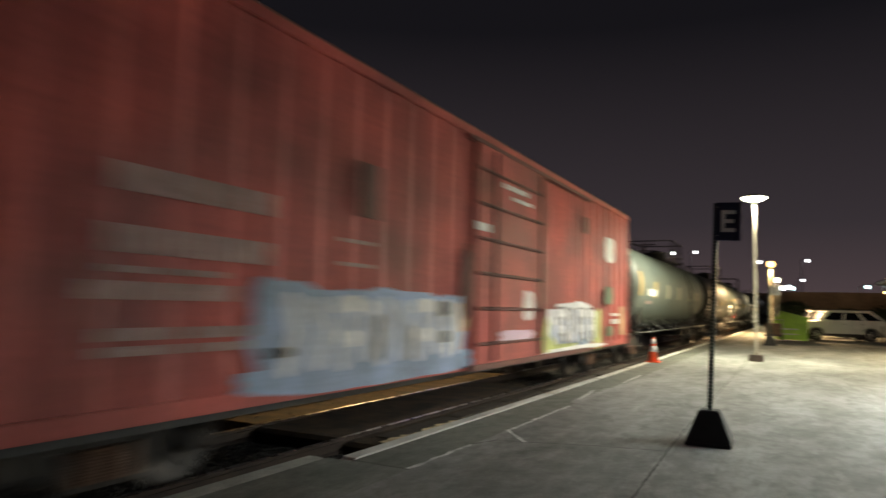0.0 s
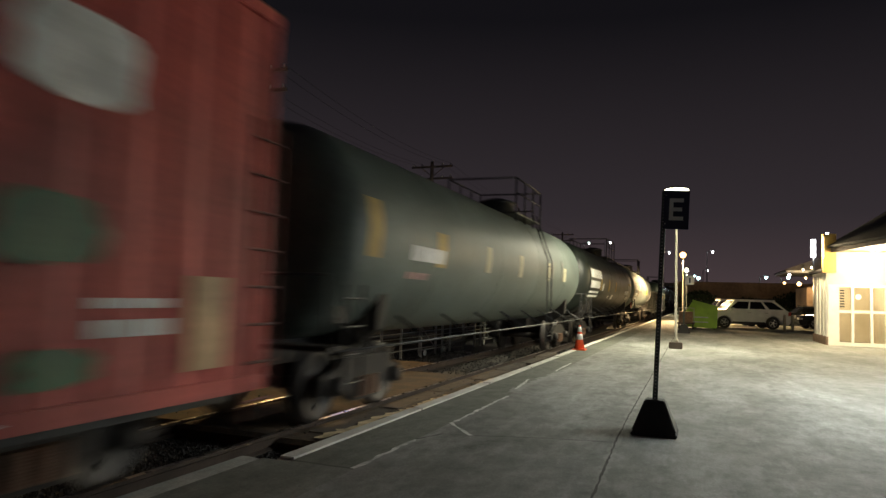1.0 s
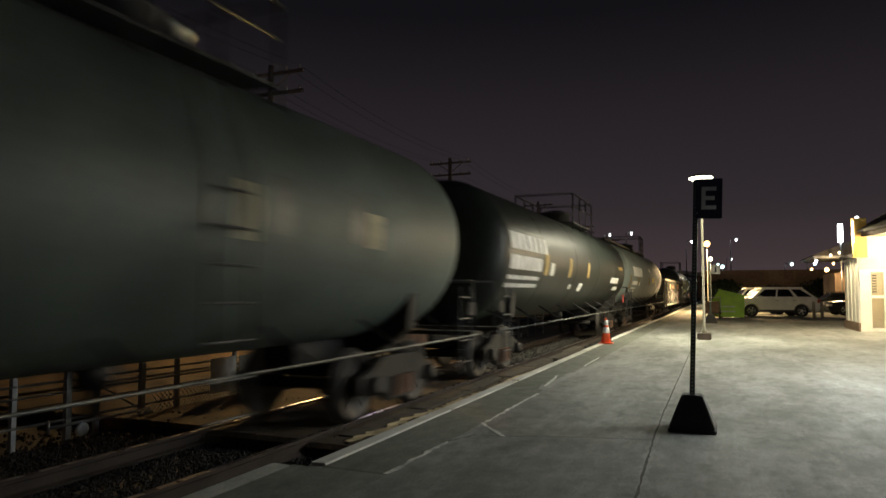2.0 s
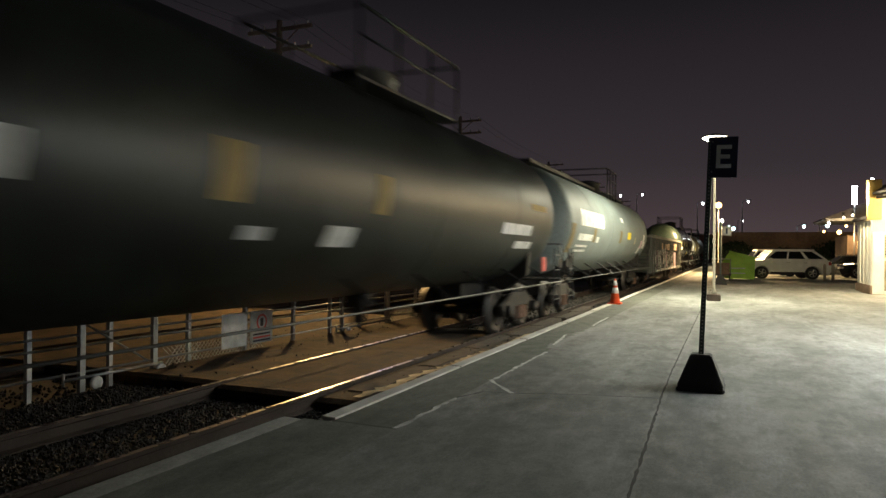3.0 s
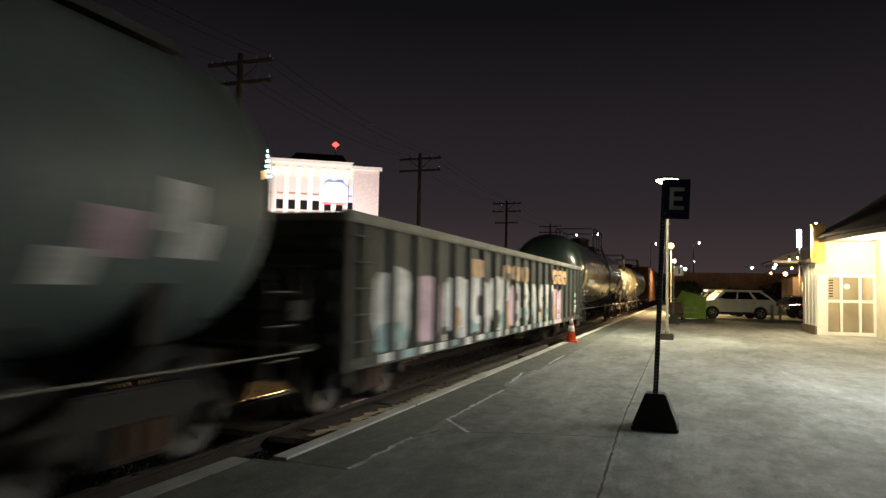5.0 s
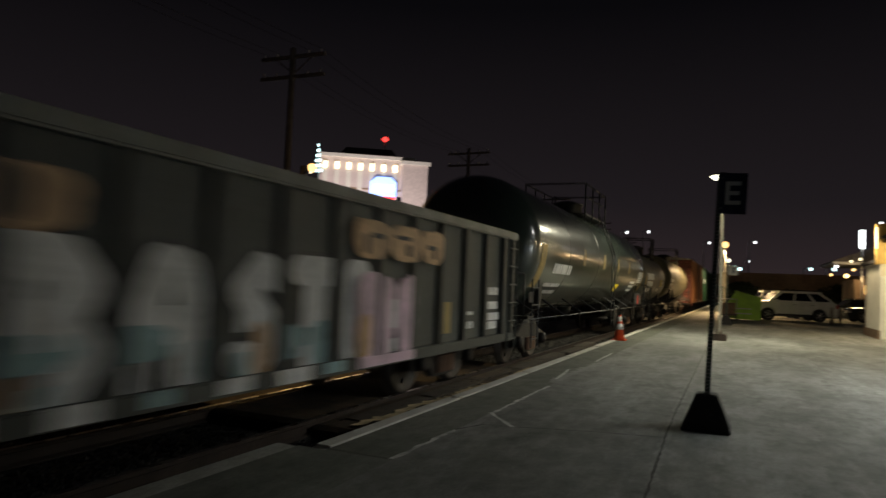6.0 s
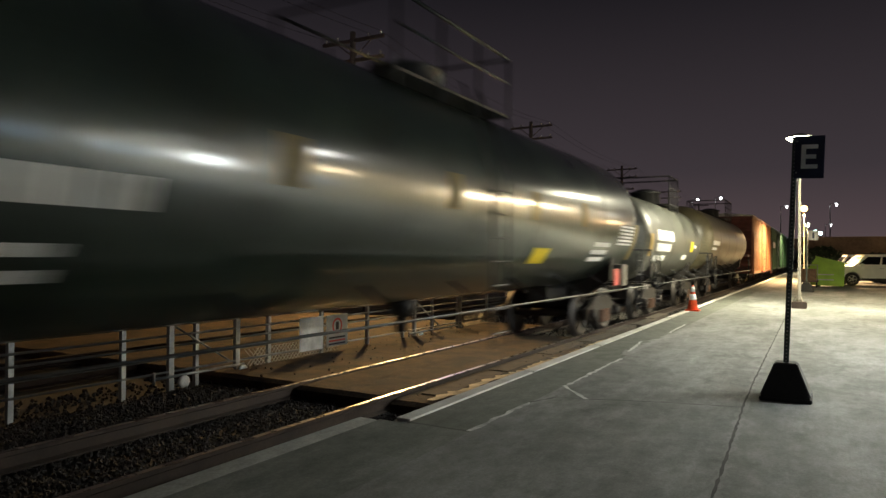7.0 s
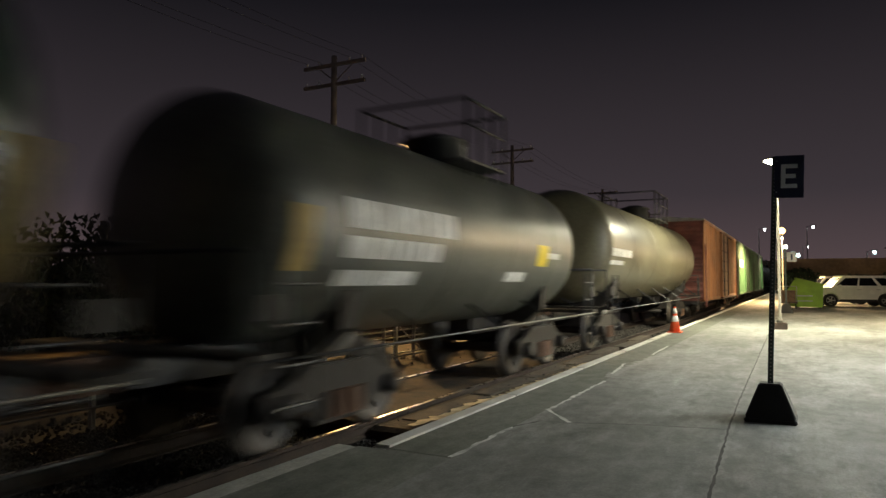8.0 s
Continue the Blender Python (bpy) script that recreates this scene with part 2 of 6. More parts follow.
GLOW_BLUE = material("blue_light_glow", (0.5, 0.6, 0.9), emit=(0.18, 0.35, 1.0), power=6)
GLOW_RED = material("red_light_glow", (0.8, 0.1, 0.1), emit=(1.0, 0.05, 0.04), power=7)
GLASS = bpy.data.materials.new("door_glass")
GLASS.use_nodes = True
GLASS.node_tree.nodes["Principled BSDF"].inputs["Transmission Weight"].default_value = 1.0
GLASS.node_tree.nodes["Principled BSDF"].inputs["Roughness"].default_value = 0.02
GLASS.node_tree.nodes["Principled BSDF"].inputs["IOR"].default_value = 1.1

for m in (GREY_TANK, BROWN_TANK, PALE_TANK, GLOSS_TANK, OLD_TANK, TAN_TANK):
    b = m.node_tree.nodes["Principled BSDF"]
    b.inputs["Coat Weight"].default_value = 0.9 if m is GLOSS_TANK else 0.06 if m in (GREY_TANK, PALE_TANK) else 0.12 if m is BROWN_TANK else 0.25
    b.inputs["Coat Roughness"].default_value = 0.14 if m is GLOSS_TANK else 0.33

GLOSS_TANK.node_tree.nodes["Principled BSDF"].inputs["Coat IOR"].default_value = 1.6
BROWN_TANK.node_tree.nodes["Principled BSDF"].inputs["Specular IOR Level"].default_value = 0.3

# ---- mesh tools ----


def box(bm, x0, x1, y0, y1, z0, z1, m=None):
    vs = [bm.verts.new((x, y, z)) for z in (z0, z1) for y in (y0, y1) for x in (x0, x1)]
    if m is not None:
        for v in vs:
            v.co = m @ v.co
    for a in ((0, 2, 3, 1), (4, 5, 7, 6), (0, 1, 5, 4), (2, 6, 7, 3), (0, 4, 6, 2), (1, 3, 7, 5)):
        bm.faces.new([vs[i] for i in a])
    return vs


def rod(bm, a, b, r, n=8, r2=None, cap=True):
    a, b = Vector(a), Vector(b)
    d = (b - a).normalized()
    u = d.orthogonal().normalized()
    w = d.cross(u)
    rings = []
    for p, rr in ((a, r), (b, r if r2 is None else r2)):
        rings.append([bm.verts.new(p + rr * (math.cos(2 * math.pi * i / n) * u + math.sin(2 * math.pi * i / n) * w)) for i in range(n)])
    for i in range(n):
        f = bm.faces.new((rings[0][i], rings[0][(i + 1) % n], rings[1][(i + 1) % n], rings[1][i]))
        f.smooth = n > 6
    if cap:
        bm.faces.new(rings[0][::-1])
        bm.faces.new(rings[1])


def spin_y(bm, profile, n=40, centre=(0, 0, 0), axis="y"):
    """A surface of revolution about the y (or z) axis from (along, radius) pairs."""
    c = Vector(centre)
    rings = []
    for s, r in profile:
        ring = []
        for i in range(n):
            a = 2 * math.pi * i / n
            if axis == "y":
                p = (r * math.cos(a), s, r * math.sin(a))
            elif axis == "x":
                p = (s, r * math.cos(a), r * math.sin(a))
            else:
                p = (r * math.cos(a), r * math.sin(a), s)
            ring.append(bm.verts.new(c + Vector(p)))
        rings.append(ring)
    for p, q in zip(rings, rings[1:]):
        for i in range(n):
            f = bm.faces.new((p[i], p[(i + 1) % n], q[(i + 1) % n], q[i]))
            f.smooth = True
    bm.faces.new(rings[0])
    bm.faces.new(rings[-1])


def prism(bm, outline, axis, lo, hi, m=None):
    """An outline in the plane across axis, drawn out from lo to hi."""
    def at(p, s):
        v = Vector({"x": (s, p[0], p[1]), "y": (p[0], s, p[1]), "z": (p[0], p[1], s)}[axis])
        return m @ v if m is not None else v
    a = [bm.verts.new(at(p, lo)) for p in outline]
    b = [bm.verts.new(at(p, hi)) for p in outline]
    n = len(outline)
    bm.faces.new(a[::-1])
    bm.faces.new(b)
    for i in range(n):
        bm.faces.new((a[i], a[(i + 1) % n], b[(i + 1) % n], b[i]))


def finish(bm, name, mat, bevel=0.0):
    bmesh.ops.recalc_face_normals(bm, faces=bm.faces)
    if bevel:
        bmesh.ops.bevel(bm, geom=bm.edges, offset=bevel, segments=2, affect="EDGES", clamp_overlap=True)
    me = bpy.data.meshes.new(name)
    bm.to_mesh(me)
    bm.free()
    me.materials.append(mat)
    return me


def part(name, bm, mat, parent=None, label="", bevel=0.0):
    ob = new(name, finish(bm, name, mat, bevel))
    ob.parent = parent
    return tagged(ob, label)


def empty(name, m, label, category, group="", kind=""):
    ob = new(name)
    ob.matrix_world = m
    return tagged(ob, label, category, group, kind)


def slab(name, mat, dims, parent=None, label="", bevel=0.0, m=None):
    bm = bmesh.new()
    box(bm, *dims, m)
    return part(name, bm, mat, parent, label, bevel)


def structure(name, mat, dims, label, category, bevel=0.0, m=None):
    return tagged(slab(name, mat, dims, None, label, bevel, m), category=category, kind="structure")


def bars(name, mat, rods, parent, label="", n=8):
    """One part made of several round bars: (a, b, radius)."""
    bm = bmesh.new()
    for a, b, r in rods:
        rod(bm, a, b, r, n)
    return part(name, bm, mat, parent, label)


def share(ob, name, m, parent):
    c = new(name, ob.data)
    c.parent = parent
    c.matrix_basis = m
    return c

# ---- ground, platform and tracks ----
EDGE = -3.34
RAIL_Z = -0.20
TRACK_X = -5.2175

bm = bmesh.new()
box(bm, -900, 900, -500, 1500, -1.2, -0.46)
tagged(part("ground", bm, GROUND, None, "dark bare ground reaching to the horizon"), category="ground", kind="structure")

structure("platform", CONCRETE, (-2.55, 60, -25, 140, -0.9, 0.0), "worn pale concrete station platform and forecourt", "platform")
structure("platform_apron", APRON, (-3.44, -2.55, -25, 5.44, -0.9, -0.002), "worn concrete at the near platform edge", "platform")
structure("platform_strip", ASPHALT_STRIP, (EDGE + 0.17, -2.55, 5.44, 140, -0.9, -0.003), "dark mossy asphalt strip along the platform edge", "pavement")
# kerb stones, in two runs that meet out of line
bm = bmesh.new()
box(bm, 0, 0.20, 0, 2.96, -0.5, 0.0)
kerb_mesh = finish(bm, "kerb_stone", KERB, 0.03)
bm = bmesh.new()
prism(bm, [(0, -0.5), (0, -0.09), (0.03, -0.03), (0.09, 0.0), (0.24, 0.0), (0.30, -0.008), (0.31, -0.5)], "y", 0, 2.985)
wide_kerb_mesh = finish(bm, "kerb_stone", NEAR_KERB, 0.012)
kerb = empty("kerb", pose(0, 0, 0), "pale worn concrete kerb along the platform edge", "kerb", kind="structure")
for i in range(40):
    k = new("kerb_stone", kerb_mesh)
    k.parent = kerb
    k.matrix_basis = pose(EDGE - 0.02 + random.uniform(-0.012, 0.012), 5.5 + 3.0 * i, 0.008 + random.uniform(-0.006, 0.006))
for i in range(8):
    k = new("kerb_stone", wide_kerb_mesh)
    k.parent = kerb
    k.matrix_basis = pose(-3.74 + random.uniform(-0.012, 0.012), 5.44 - 3.0 * (i + 1), -0.006 + random.uniform(-0.006, 0.006), 0, 0, 0)


def strip(bm, points, width, z=0.004):
    """A flat strip of given width along ground points, with ragged sides."""
    rows = []
    pts = []
    for (a, b) in zip(points, points[1:]):
        a, b = Vector(a), Vector(b)
        n = max(2, int((b - a).length / 0.09))
        pts += [a.lerp(b, i / n) for i in range(n)]
    pts.append(Vector(points[-1]))
    for i, p in enumerate(pts):
        d = (pts[min(i + 1, len(pts) - 1)] - pts[max(i - 1, 0)]).normalized()
        s = Vector((-d.y, d.x))
        w0, w1 = (width * random.uniform(0.1, 0.8) for _ in "ab")
        rows.append((bm.verts.new((*(p + s * w0), z)), bm.verts.new((*(p - s * w1), z))))
    for (a, b), (c, d) in zip(rows, rows[1:]):
        bm.faces.new((a, b, d, c))


bm = bmesh.new()
for run in ([(-2.56, 5.45), (-2.55, 6.75)], [(-2.53, 7.75), (-2.53, 10.2)], [(-2.53, 7.75), (-2.12, 7.2)], [(-2.62, 11.0), (-2.74, 12.4)], [(-2.6, 14), (-2.62, 16)]):
    strip(bm, run, 0.05)
tagged(part("platform_line", bm, LINE, None, "worn white line on the platform"), category="line", kind="structure")
bm = bmesh.new()
for run, w in (([(-0.76, 16), (-0.72, 9.2), (-0.69, 7.68), (-0.62, 5.6), (-0.55, 3.2), (-0.5, 0.5)], 0.075), ([(-2.6, 10.6), (-2.55, 12.6), (-2.3, 15.5)], 0.2)):
    strip(bm, run, w, 0.0022)
tagged(part("joint_edge", bm, GROUT, None, "pale crumbled concrete along a platform joint"), category="joint", kind="structure")
bm = bmesh.new()
for run in ([(-2.55, 6.75), (-2.4, 7.15), (-2.12, 7.2)], [(-2.12, 7.2), (-1.4, 7.45), (-0.7, 7.6)], [(-0.72, 9.2), (-0.69, 7.68), (-0.62, 5.6), (-0.55, 3.2), (-0.5, 0.5), (-0.45, -6)],
            [(-0.72, 9.2), (-0.8, 18), (-0.9, 30)], [(-3.2, 5.46), (-2.56, 5.45)]):
    strip(bm, run, 0.022)
tagged(part("platform_crack", bm, CRACK, None, "dark joints and cracks in the platform concrete"), category="crack", kind="structure")

# ballast bed and loose stones
structure("track_bed", GROUND, (-13.5, EDGE - 0.03, -30, 260, -0.9, -0.40), "packed brown dirt and ballast track bed", "track bed")


def stones(name, count, x0, x1, y0, y1, z, lo, hi, label):
    bm = bmesh.new()
    for _ in range(count):
        s = random.uniform(lo, hi)
        m = pose(random.uniform(x0, x1), random.uniform(y0, y1), z + random.uniform(-0.3, 0.25) * s, *(random.uniform(0, 360) for _ in "abc")) @ Matrix.Diagonal((s, s * random.uniform(0.6, 1), s * random.uniform(0.5, 0.9), 1))
        vs = [bm.verts.new(m @ Vector(p)) for p in ((1, 0, 0), (-1, 0.1, 0), (0, 1, 0.1), (0.1, -1, 0), (0, 0, 1), (0, 0.1, -1))]
        for a in ((0, 2, 4), (2, 1, 4), (1, 3, 4), (3, 0, 4), (2, 0, 5), (1, 2, 5), (3, 1, 5), (0, 3, 5)):
            bm.faces.new([vs[i] for i in a])
    tagged(part(name, bm, STONE, None, label), category="ballast", kind="stuff")


stones("ballast_stones", 22000, -7.6, -3.75, 0, 7.2, -0.385, 0.012, 0.032, "dark crushed ballast stones beside the rails")
stones("ballast_stones", 5000, -8.6, -5.9, 3, 22, -0.38, 0.02, 0.05, "dark crushed ballast stones beyond the rails")
stones("ballast_stones", 3500, -5.9, -3.45, 9, 30, -0.395, 0.02, 0.04, "sparse ballast stones in packed dirt")

stones("ballast_stones", 260, -8.8, -3.8, 7.2, 15.5, -0.236, 0.008, 0.025, "small loose stones on packed dirt")
bm = bmesh.new()
box(bm, -1.3, 1.3, -0.115, 0.115, -0.17, 0.0)
tie_mesh = finish(bm, "tie", TIE, 0.012)
ties = empty("railway_ties", pose(TRACK_X, 0, RAIL_Z - 0.21), "dark creosoted wooden ties under the rails", "tie", kind="structure")
for i in range(110):
    t = new("tie", tie_mesh)
    t.parent = ties
    t.matrix_basis = pose(random.uniform(-0.04, 0.04), -6 + 0.52 * i, random.uniform(-0.01, 0.01), 0, 0, random.uniform(-1.5, 1.5))
RAIL_OUTLINE = [(-0.07, -0.17), (0.07, -0.17), (0.07, -0.155), (0.012, -0.135), (0.012, -0.05), (0.036, -0.035), (0.036, -0.006), (0.028, 0.0),
                (-0.028, 0.0), (-0.036, -0.006), (-0.036, -0.035), (-0.012, -0.05), (-0.012, -0.135), (-0.07, -0.155)]
for k, x in enumerate((-4.5, -5.935, -9.3, -10.735)):
    bm = bmesh.new()
    prism(bm, RAIL_OUTLINE, "y", -30, 260)
    r = part("rail", bm, RAIL_SIDE, None, "steel rail with a bright worn running surface" if k < 2 else "rusty rail of the second track")
    tagged(r, category="rail", kind="structure").matrix_world = pose(x, 0, RAIL_Z)
    if k < 2:
        bm = bmesh.new()
        prism(bm, [(-0.027, -0.001), (0.027, -0.001), (0.030, 0.0005), (0.024, 0.003), (-0.024, 0.003), (-0.030, 0.0005)], "y", -30, 260)
        part("running_surface", bm, RAIL, r, "bright worn running surface")
for name, x0, x1, y0, y1, z, label in (("crossing_infill", -5.88, -4.56, 7.15, 14.2, -0.222, "packed brown dirt filling between the rails"), ("crossing_apron", -13.4, -5.99, 7.4, 16.5, -0.245, "packed brown dirt crossing beyond the rails"), ("crossing_apron", -4.44, -3.37, 7.15, 16, -0.25, "packed brown dirt beside the kerb")):
    bm = bmesh.new()
    prism(bm, [(y0 - 0.06, -0.45), (y0 - 0.03, z - 0.04), (y0 + 0.06, z), (y1, z), (y1 + 0.9, -0.42)], "x", x0, x1)
    tagged(part(name, bm, DIRT, None, label), category="track bed", kind="structure")
# plank crossing laid between rail and kerb, with pale broken boards
for k in range(7):
    y0 = 7.6 + 2.05 * k
    structure("crossing_plank", TIE, (-4.36, -4.06, y0, y0 + 1.95, -0.36, -0.235), "dark weathered plank beside the rail", "plank", 0.012, pose(random.uniform(-0.02, 0.02), 0, 0, 0, 0, random.uniform(-0.4, 0.4)))
# ragged timber edge between rail and kerb, its pale colour standing in for light
bm = bmesh.new()
strip(bm, [(-4.02, 7.3), (-3.92, 8.2), (-3.97, 9.0), (-3.84, 9.8), (-3.9, 10.7), (-3.8, 11.8), (-3.86, 13.0), (-3.8, 14.6)], 0.16, -0.228)
strip(bm, [(-3.62, 7.5), (-3.58, 9.2), (-3.6, 11.0), (-3.56, 13.5)], 0.07, -0.228)
tagged(part("timber_edge", bm, LIT_PLANK, None, "splintered timber edge half buried in dirt, painted pale as if lit"), category="timber", kind="structure")

# ---- the freight train ----
WHEEL_R = 0.46
WHEELSETS = []
TRAIN = []


def travelled(t):
    """How far the train has come, in metres, at t seconds."""
    return 13.65 * t


def patch(name, mat, radius, zc, y0, y1, z0, z1, parent, lift=0.005, label="", slant=0.0):
    """A thin painted panel bent round the near side of a tank."""
    bm = bmesh.new()
    n = 6
    rows = []
    for i in range(n + 1):
        z = z0 + (z1 - z0) * i / n
        row = []
        for rr in (radius + lift, radius - 0.01):
            x = math.sqrt(max(0.0, rr * rr - (z - zc) ** 2))
            row += [bm.verts.new((x, y0 + slant * i / n, z)), bm.verts.new((x, y1 + slant * i / n, z))]
        rows.append(row)
    for a, b in zip(rows, rows[1:]):
        for i, j in ((0, 1), (1, 3), (3, 2), (2, 0)):
            bm.faces.new((a[i], a[j], b[j], b[i]))
    bm.faces.new([rows[0][i] for i in (0, 1, 3, 2)])
    bm.faces.new([rows[-1][i] for i in (0, 2, 3, 1)])
    return part(name, bm, mat, parent, label)


def lettering(mat, radius, zc, y0, y1, z0, z1, parent, letters, label=""):
    """A row of plain bars of the size of painted letters, on a tank's side or, with zc None, on a flat side."""
    step = (y1 - y0) / letters
    for i in range(letters):
        a = y0 + step * i + 0.08 * step
        b = a + step * random.uniform(0.74, 0.92)
        if zc is None:
            slab("letter", mat, (radius - 0.005, radius + 0.006, a, b, z0, z1), parent, label)
        else:
            patch("letter", mat, radius, zc, a, b, z0, z1, parent, 0.006, label)


def blob(bm, cy, cz, w, h, x, n=22, rough=0.22, thick=0.004):
    pts = []
    k1, k2 = random.uniform(0, 6), random.uniform(0, 6)
    for i in range(n):
        a = 2 * math.pi * i / n
        c, s = math.cos(a), math.sin(a)
        q = (abs(c) ** 4 + abs(s) ** 4) ** -0.25
        r = q * (1 + rough * (0.6 * math.sin(3 * a + k1) + 0.5 * math.sin(7 * a + k2)) * 0.6 + random.uniform(-0.05, 0.05))
        pts.append((cy + c * r * w / 2, cz + s * r * h / 2))
    prism(bm, pts, "x", x - 0.004, x + thick)


def build_truck():
    """One two-axle bogie as parts in the space of a car; side frames, bolster, springs and bearing caps."""
    out = []
    for sx in (1, -1):
        bm = bmesh.new()
        prism(bm, [(-1.16, 0.36), (-1.16, 0.58), (-0.84, 0.66), (-0.55, 0.80), (0.55, 0.80), (0.84, 0.66), (1.16, 0.58), (1.16, 0.36), (0.95, 0.34), (0.62, 0.40), (0.36, 0.20), (-0.36, 0.20), (-0.62, 0.40), (-0.95, 0.34)],
              "x", 0.93 * sx - 0.06, 0.93 * sx + 0.06)
        out.append(("side_frame", finish(bm, "side_frame", GREASE, 0.02)))
        for dy in (-0.2, 0.0, 0.2):
            bm = bmesh.new()
            spin_y(bm, [(0.26 + 0.0125 * k, 0.088 if k % 2 else 0.062) for k in range(22)], 10, (1.0 * sx, dy, 0), "z")
            out.append(("spring", finish(bm, "spring", RUST)))
        for dy in (-0.89, 0.89):
            bm = bmesh.new()
            spin_y(bm, [(0.98 * sx, 0.12), (1.09 * sx, 0.115), (1.13 * sx, 0.07)], 14, (0, dy, 0.46), "x")
            out.append(("bearing_cap", finish(bm, "bearing_cap", WHEEL)))
    bm = bmesh.new()
    box(bm, -0.95, 0.95, -0.2, 0.2, 0.45, 0.72)
    out.append(("bolster", finish(bm, "bolster", GREASE, 0.02)))
    return out


TRUCK = build_truck()
bm = bmesh.new()
for sx in (1, -1):
    spin_y(bm, [(0.66 * sx, 0.14), (0.66 * sx, 0.40), (0.645 * sx, 0.485), (0.675 * sx, 0.49), (0.685 * sx, 0.462), (0.78 * sx, 0.452), (0.785 * sx, 0.40), (0.75 * sx, 0.37), (0.73 * sx, 0.2), (0.77 * sx, 0.13)], 28, (0, 0, 0), "x")
    for k in range(5):
        a = 2 * math.pi * k / 5
        rod(bm, (0.752 * sx, 0.28 * math.cos(a), 0.28 * math.sin(a)), (0.742 * sx + 0.03 * sx, 0.28 * math.cos(a), 0.28 * math.sin(a)), 0.035, 6)
rod(bm, (-0.98, 0, 0), (0.98, 0, 0), 0.085, 12)
WHEELSET = finish(bm, "wheelset", WHEEL)


def running_gear(car, half, inset, live=True):
    """Two bogies, couplers and hoses under a car."""
    for yc in (-half + inset, half - inset):
        for name, me in TRUCK:
            ob = new(name, me)
            ob.parent = car
            ob.matrix_basis = pose(0, yc, 0)
        for dy in (-0.89, 0.89):
            w = new("wheelset", WHEELSET)
            w.parent = car
            w.matrix_basis = pose(0, yc + dy, WHEEL_R)
            if live:
                WHEELSETS.append((w, yc + dy))
    for s in (1, -1):
        bm = bmesh.new()
        y = s * half
        box(bm, -0.12, 0.12, min(y, y + s * 0.35), max(y, y + s * 0.35), 0.74, 0.96)
        prism(bm, [(-0.16, y + s * 0.35), (0.18, y + s * 0.35), (0.20, y + s * 0.62), (0.02, y + s * 0.60), (0.0, y + s * 0.48), (-0.16, y + s * 0.52)], "z", 0.70, 1.0)
        part("coupler", bm, RUST, car)
        pts = [Vector((-0.3, y, 0.75)), Vector((-0.3, y + s * 0.2, 0.5)), Vector((-0.25, y + s * 0.45, 0.42)), Vector((-0.2, y + s * 0.6, 0.55))]
        bars("air_hose", RUBBER, [(a, b, 0.025) for a, b in zip(pts, pts[1:])], car)


def ladder(car, x, y0, y1, z0, z1, rungs, name="ladder", mat=BLACK):
    rods = [((x, y0, z0), (x, y0, z1), 0.018), ((x, y1, z0), (x, y1, z1), 0.018)]
    for i in range(rungs):
        z = z0 + (z1 - z0) * (i + 0.5) / rungs
        rods.append(((x, y0, z), (x, y1, z), 0.014))
    return bars(name, mat, rods, car, n=6)


